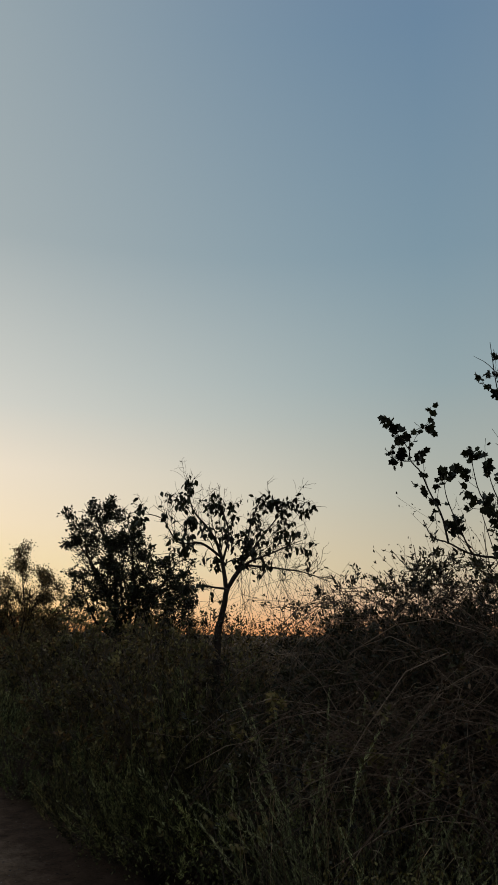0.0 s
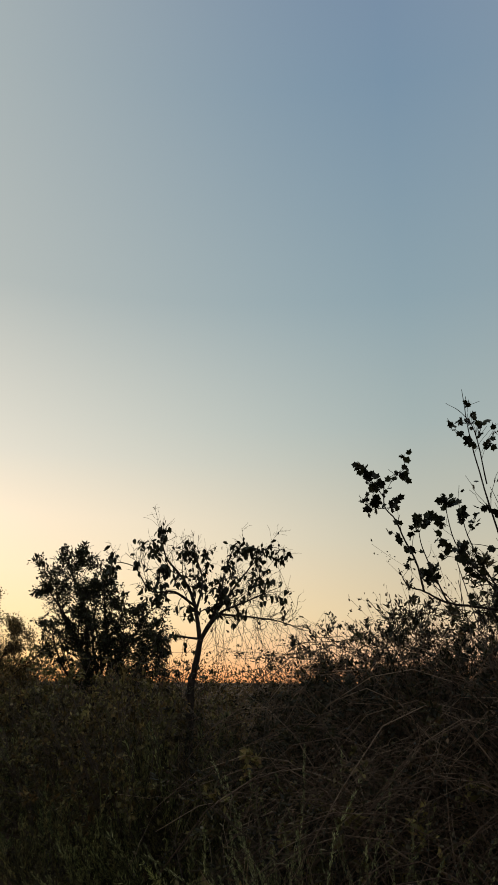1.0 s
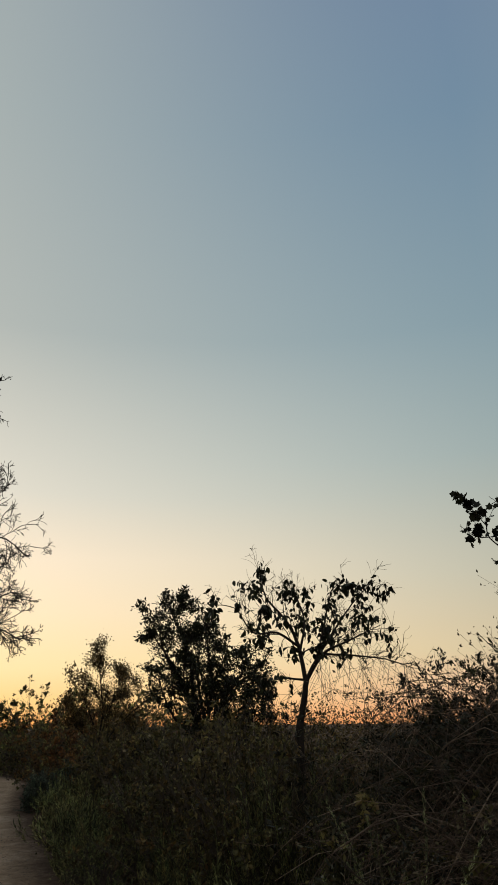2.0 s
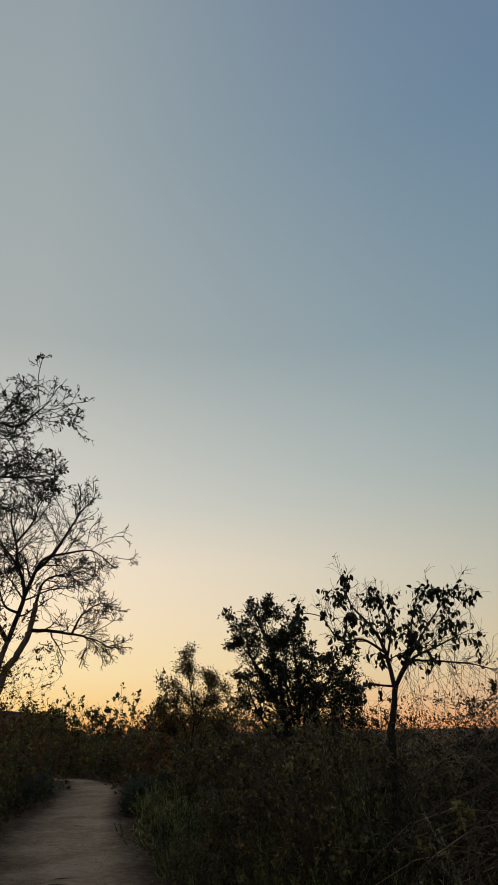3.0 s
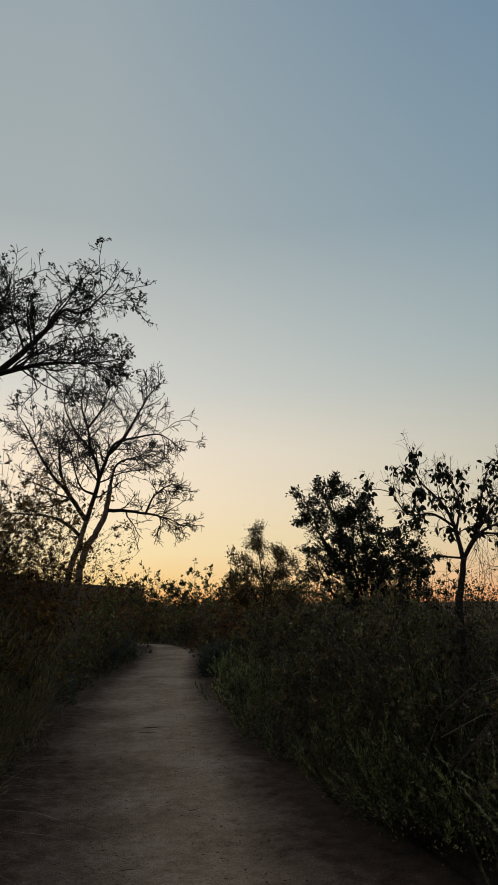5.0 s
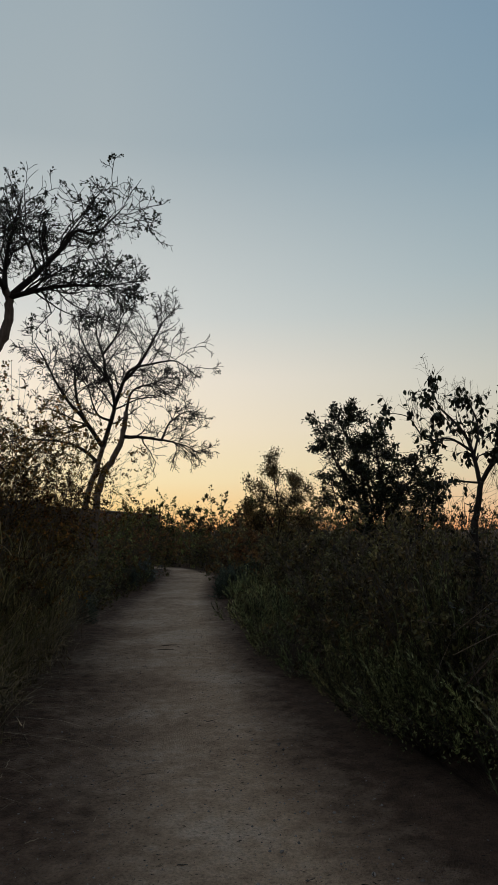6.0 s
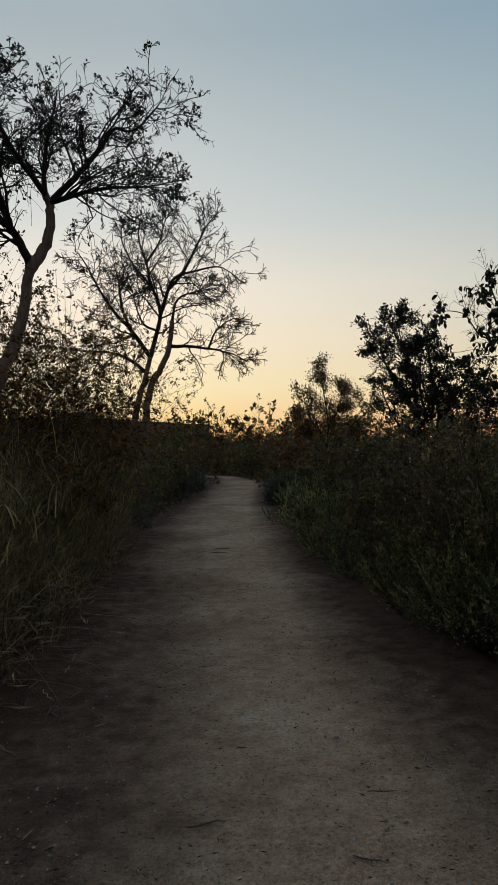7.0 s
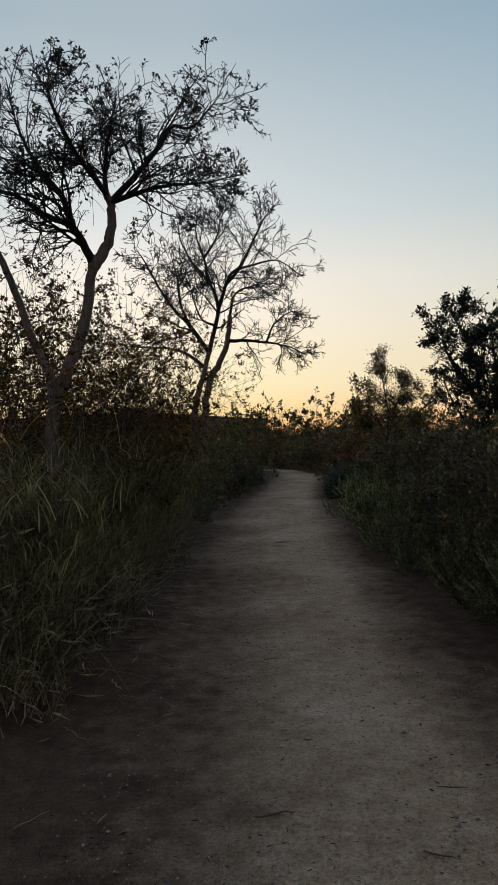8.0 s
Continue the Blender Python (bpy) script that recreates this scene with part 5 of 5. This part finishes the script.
def tussock(x, y, seed, count, high, label):
    """A clump of fine grass with nodding seed heads."""
    rng = np.random.default_rng(seed)
    root = thing("grass_clump", x, y, float(ground_z(x, y)) - 0.03, label, "grass", "grass clumps beside the path")
    base = np.column_stack([rng.normal(0, 0.10, (count, 2)), np.zeros(count)])
    culm = fan(rng, count // 8, high * 0.86, 0.5, 8, 0.05, 0.03, 0.16)
    nod = np.linspace(0, 1, 8)[None, :, None] ** 5 * rng.normal(0, 0.06, (len(culm), 1, 3)) * (1, 1, 0)
    culm = culm + nod - np.array([0, 0, 1.0]) * np.linspace(0, 1, 8)[None, :, None] ** 7 * 0.05
    g = tubes(Geo(), culm, np.linspace(0.0016, 0.0008, 8)[None] * np.ones((len(culm), 1)), 3)
    where, along = tips(rng, culm, count * 7, 0.002, 0.1)
    leaves(g, rng, where, along + rng.normal(0, 0.22, along.shape), rng.uniform(0.02, 0.055, len(where)), THREAD)
    part("blade_clump", g, GRASS_PALE, root)
    m = 9
    az = rng.uniform(0, 2 * np.pi, m)
    s = np.linspace(0, 1, 9)
    out = np.stack([np.cos(az), np.sin(az), 0 * az], 1)
    tall = high * rng.uniform(0.85, 1.25, m)
    p = base[:m, None] + (tall[:, None] * (0.14 * s + 0.06 * s ** 6))[..., None] * out[:, None] + (tall[:, None] * (s - 0.09 * s ** 9))[..., None] * np.array([0, 0, 1.0])
    part("stem_clump", tubes(Geo(), p, np.full((m, 9), 0.0013), 4), GRASS_DRY, root)
    for k in range(m):
        a, b = p[k, -2], p[k, -1]
        d = unit(b - a + out[k] * 0.03 + (0, 0, -0.03))
        line = np.stack([b + d * q * 0.055 + np.array([0, 0, -0.012]) * q * q for q in np.linspace(0, 1, 6)])
        part("seed_head", tubes(Geo(), line, np.array([0.0012, 0.0026, 0.0034, 0.003, 0.002, 0.0008]), 5), SEED, root, "nodding pale seed head")
    return root


broom = sage_bush(131, 1.0, 52, 260, "broom-like pale green plant of upright feathery shoots", 0.45, 0.75, 0.26, 0.02, LEAF_BROOM, (0.06, 0.2), (0.55, 0.95), 0)
place(broom, [(2.12, 2.92, 1.26), (2.26, 2.58, 1.0), (2.30, 3.25, 0.9), (2.44, 2.2, 0.9)], rng, 0.97, 1.03, 1.0)
drop_proto(broom)
CLUMP = "grass clump with nodding pale seed heads"
for i, (x, y, n, h) in enumerate([(2.05, 2.85, 80, 1.12), (2.2, 2.45, 80, 0.85), (1.95, 3.1, 50, 0.9)]):
    tussock(x, y, 420 + i, n, h, CLUMP)


def flower_weed(x, y, seed, high):
    rng = np.random.default_rng(seed)
    root = thing("flowering_weed", x, y, float(ground_z(x, y)) - 0.03, "low weed with small faded yellow flower clusters", "weed", "flowering weeds beside the path")
    p = fan(rng, 26, high, 0.6, 6, 0.08)
    g = tubes(Geo(), p, np.full((26, 6), 0.0018), 3)
    part("stem_clump", g, STEM, root)
    where, along = tips(rng, p, 700, 0.012, 0.2)
    part("foliage", leaves(Geo(), rng, where, along + rng.normal(0, 0.6, along.shape), rng.uniform(0.014, 0.034, 700), FOLD), LEAF_LOW, root)
    ends = p[rng.integers(0, 26, 420), -1] + rng.normal(0, 0.022, (420, 3))
    part("flower_clump", leaves(Geo(), rng, ends, rng.normal(0, 0.6, (420, 3)) + (0, 0, 0.8), rng.uniform(0.010, 0.02, 420), OVAL), FLOWER, root, "faded yellow flower clusters")


for i, (x, y) in enumerate([(2.38, 2.85), (2.5, 2.5), (2.4, 2.2), (2.65, 2.1), (2.3, 2.5), (2.6, 2.8)]):
    flower_weed(x, y, 440 + i, 0.75)


# ---- litter on the trail ----
def stick(x, y, turn, size, thick, seed, mat=STEM):
    rng = np.random.default_rng(seed)
    n = 6
    p = np.column_stack([np.linspace(-size / 2, size / 2, n), rng.normal(0, size * 0.035, n), np.full(n, thick * 0.8) + np.abs(rng.normal(0, thick * 0.3, n))])
    ob = part("twig", tubes(Geo(), p, thick * np.array([0.7, 1, 1.05, 0.95, 0.8, 0.4]), 6), mat, None, "", True)
    ob.matrix_basis = pose(x, y, float(ground_z(x, y)) + 0.012, 0, 0, turn)
    return tagged(ob, "thin dry twig lying on the dirt path", "twig", "twigs on the path")


rng = np.random.default_rng(99)
STICKS = [(0.05, 2.76, 12, 0.16, 0.0035), (0.80, 2.94, -10, 0.13, 0.0025), (0.24, 3.42, 0, 0.05, 0.003), (-0.19, 4.02, 80, 0.07, 0.002), (-0.48, 3.80, 40, 0.08, 0.002),
          (-0.85, 4.3, -60, 0.22, 0.004), (-0.93, 3.6, -50, 0.28, 0.0045), (-0.80, 3.55, -65, 0.11, 0.003), (-0.76, 4.0, -62, 0.09, 0.003), (-0.62, 2.75, 75, 0.07, 0.0035),
          (0.61, 5.9, 30, 0.09, 0.003), (0.79, 5.1, -30, 0.05, 0.003), (0.42, 9.7, 5, 0.2, 0.005), (0.36, 9.3, -15, 0.22, 0.004), (0.1, 4.7, 10, 0.1, 0.002), (0.62, 2.45, -28, 0.12, 0.0028)]
for i, (x, y, turn, size, thick) in enumerate(STICKS):
    stick(x, y, turn, size, thick, 500 + i, GRASS_DRY if i in (3, 4, 5, 6, 7, 8, 9, 11) else STEM)
for i in range(26):
    y = rng.uniform(2.6, 7.5)
    stick(rng.uniform(trail_left(y) + 0.02, trail_left(y) + 0.45), y, rng.uniform(0, 180), rng.uniform(0.05, 0.18), rng.uniform(0.0015, 0.003), 540 + i, GRASS_DRY)


def pebbles():
    rng = np.random.default_rng(601)
    v = np.array([(1, 0, 0), (0, 1, 0), (-1, 0, 0), (0, -1, 0), (0, 0, 0.7), (0, 0, -0.7)], float)
    f = np.array([(0, 1, 4), (1, 2, 4), (2, 3, 4), (3, 0, 4), (1, 0, 5), (2, 1, 5), (3, 2, 5), (0, 3, 5)])
    n = 7000
    y = 2.0 + 12 * rng.random(n) ** 1.8
    x = trail_left(y) + (trail_right(y) - trail_left(y)) * rng.uniform(-0.05, 1.1, n)
    size = rng.gamma(2.0, 0.0015, n) + 0.0014
    turn = rng.uniform(0, 2 * np.pi, n)
    shape = v[None] * rng.uniform(0.6, 1.3, (n, 6, 1))
    c, s = np.cos(turn)[:, None], np.sin(turn)[:, None]
    pts = np.stack([shape[..., 0] * c - shape[..., 1] * s, shape[..., 0] * s + shape[..., 1] * c, shape[..., 2]], -1) * size[:, None, None]
    pts += np.column_stack([x, y, ground_z(x, y) + 0.008])[:, None]
    g = Geo().add(pts, f[None] + (np.arange(n) * 6)[:, None, None])
    tagged(part("gravel", g, PEBBLE), "fine gravel and grit scattered over the path", "gravel", kind="stuff")
    n = 2600
    y = 2.0 + 12 * rng.random(n) ** 1.5
    u = np.where(rng.random(n) < 0.55, rng.beta(0.6, 0.6, n), rng.random(n))
    x = trail_left(y) + (trail_right(y) - trail_left(y)) * (u * 1.3 - 0.12)
    g = leaves(Geo(), rng, np.column_stack([x, y, ground_z(x, y) + 0.012]), rng.normal(0, 1, (n, 3)) * (1, 1, 0.12), rng.uniform(0.006, 0.024, n), NARROW)
    tagged(part("leaf_litter", g, LEAF_DRY), "dry leaf scraps and straw on the dirt", "litter", kind="stuff")

    n = 7000
    y = 2.0 + 13 * rng.random(n) ** 1.6
    x = trail_left(y) + (trail_right(y) - trail_left(y)) * rng.uniform(-0.05, 1.15, n)
    g = leaves(Geo(), rng, np.column_stack([x, y, ground_z(x, y) + 0.013]), rng.normal(0, 1, (n, 3)) * (1, 0.8, 0.08), rng.gamma(3.0, 0.0045, n) + 0.004, (THREAD[0] * (1.5, 1, 1), THREAD[1]))
    tagged(part("bark_chips", g, BARK_DARK), "small dark bark chips and broken twigs on the dirt", "litter", kind="stuff")


pebbles()
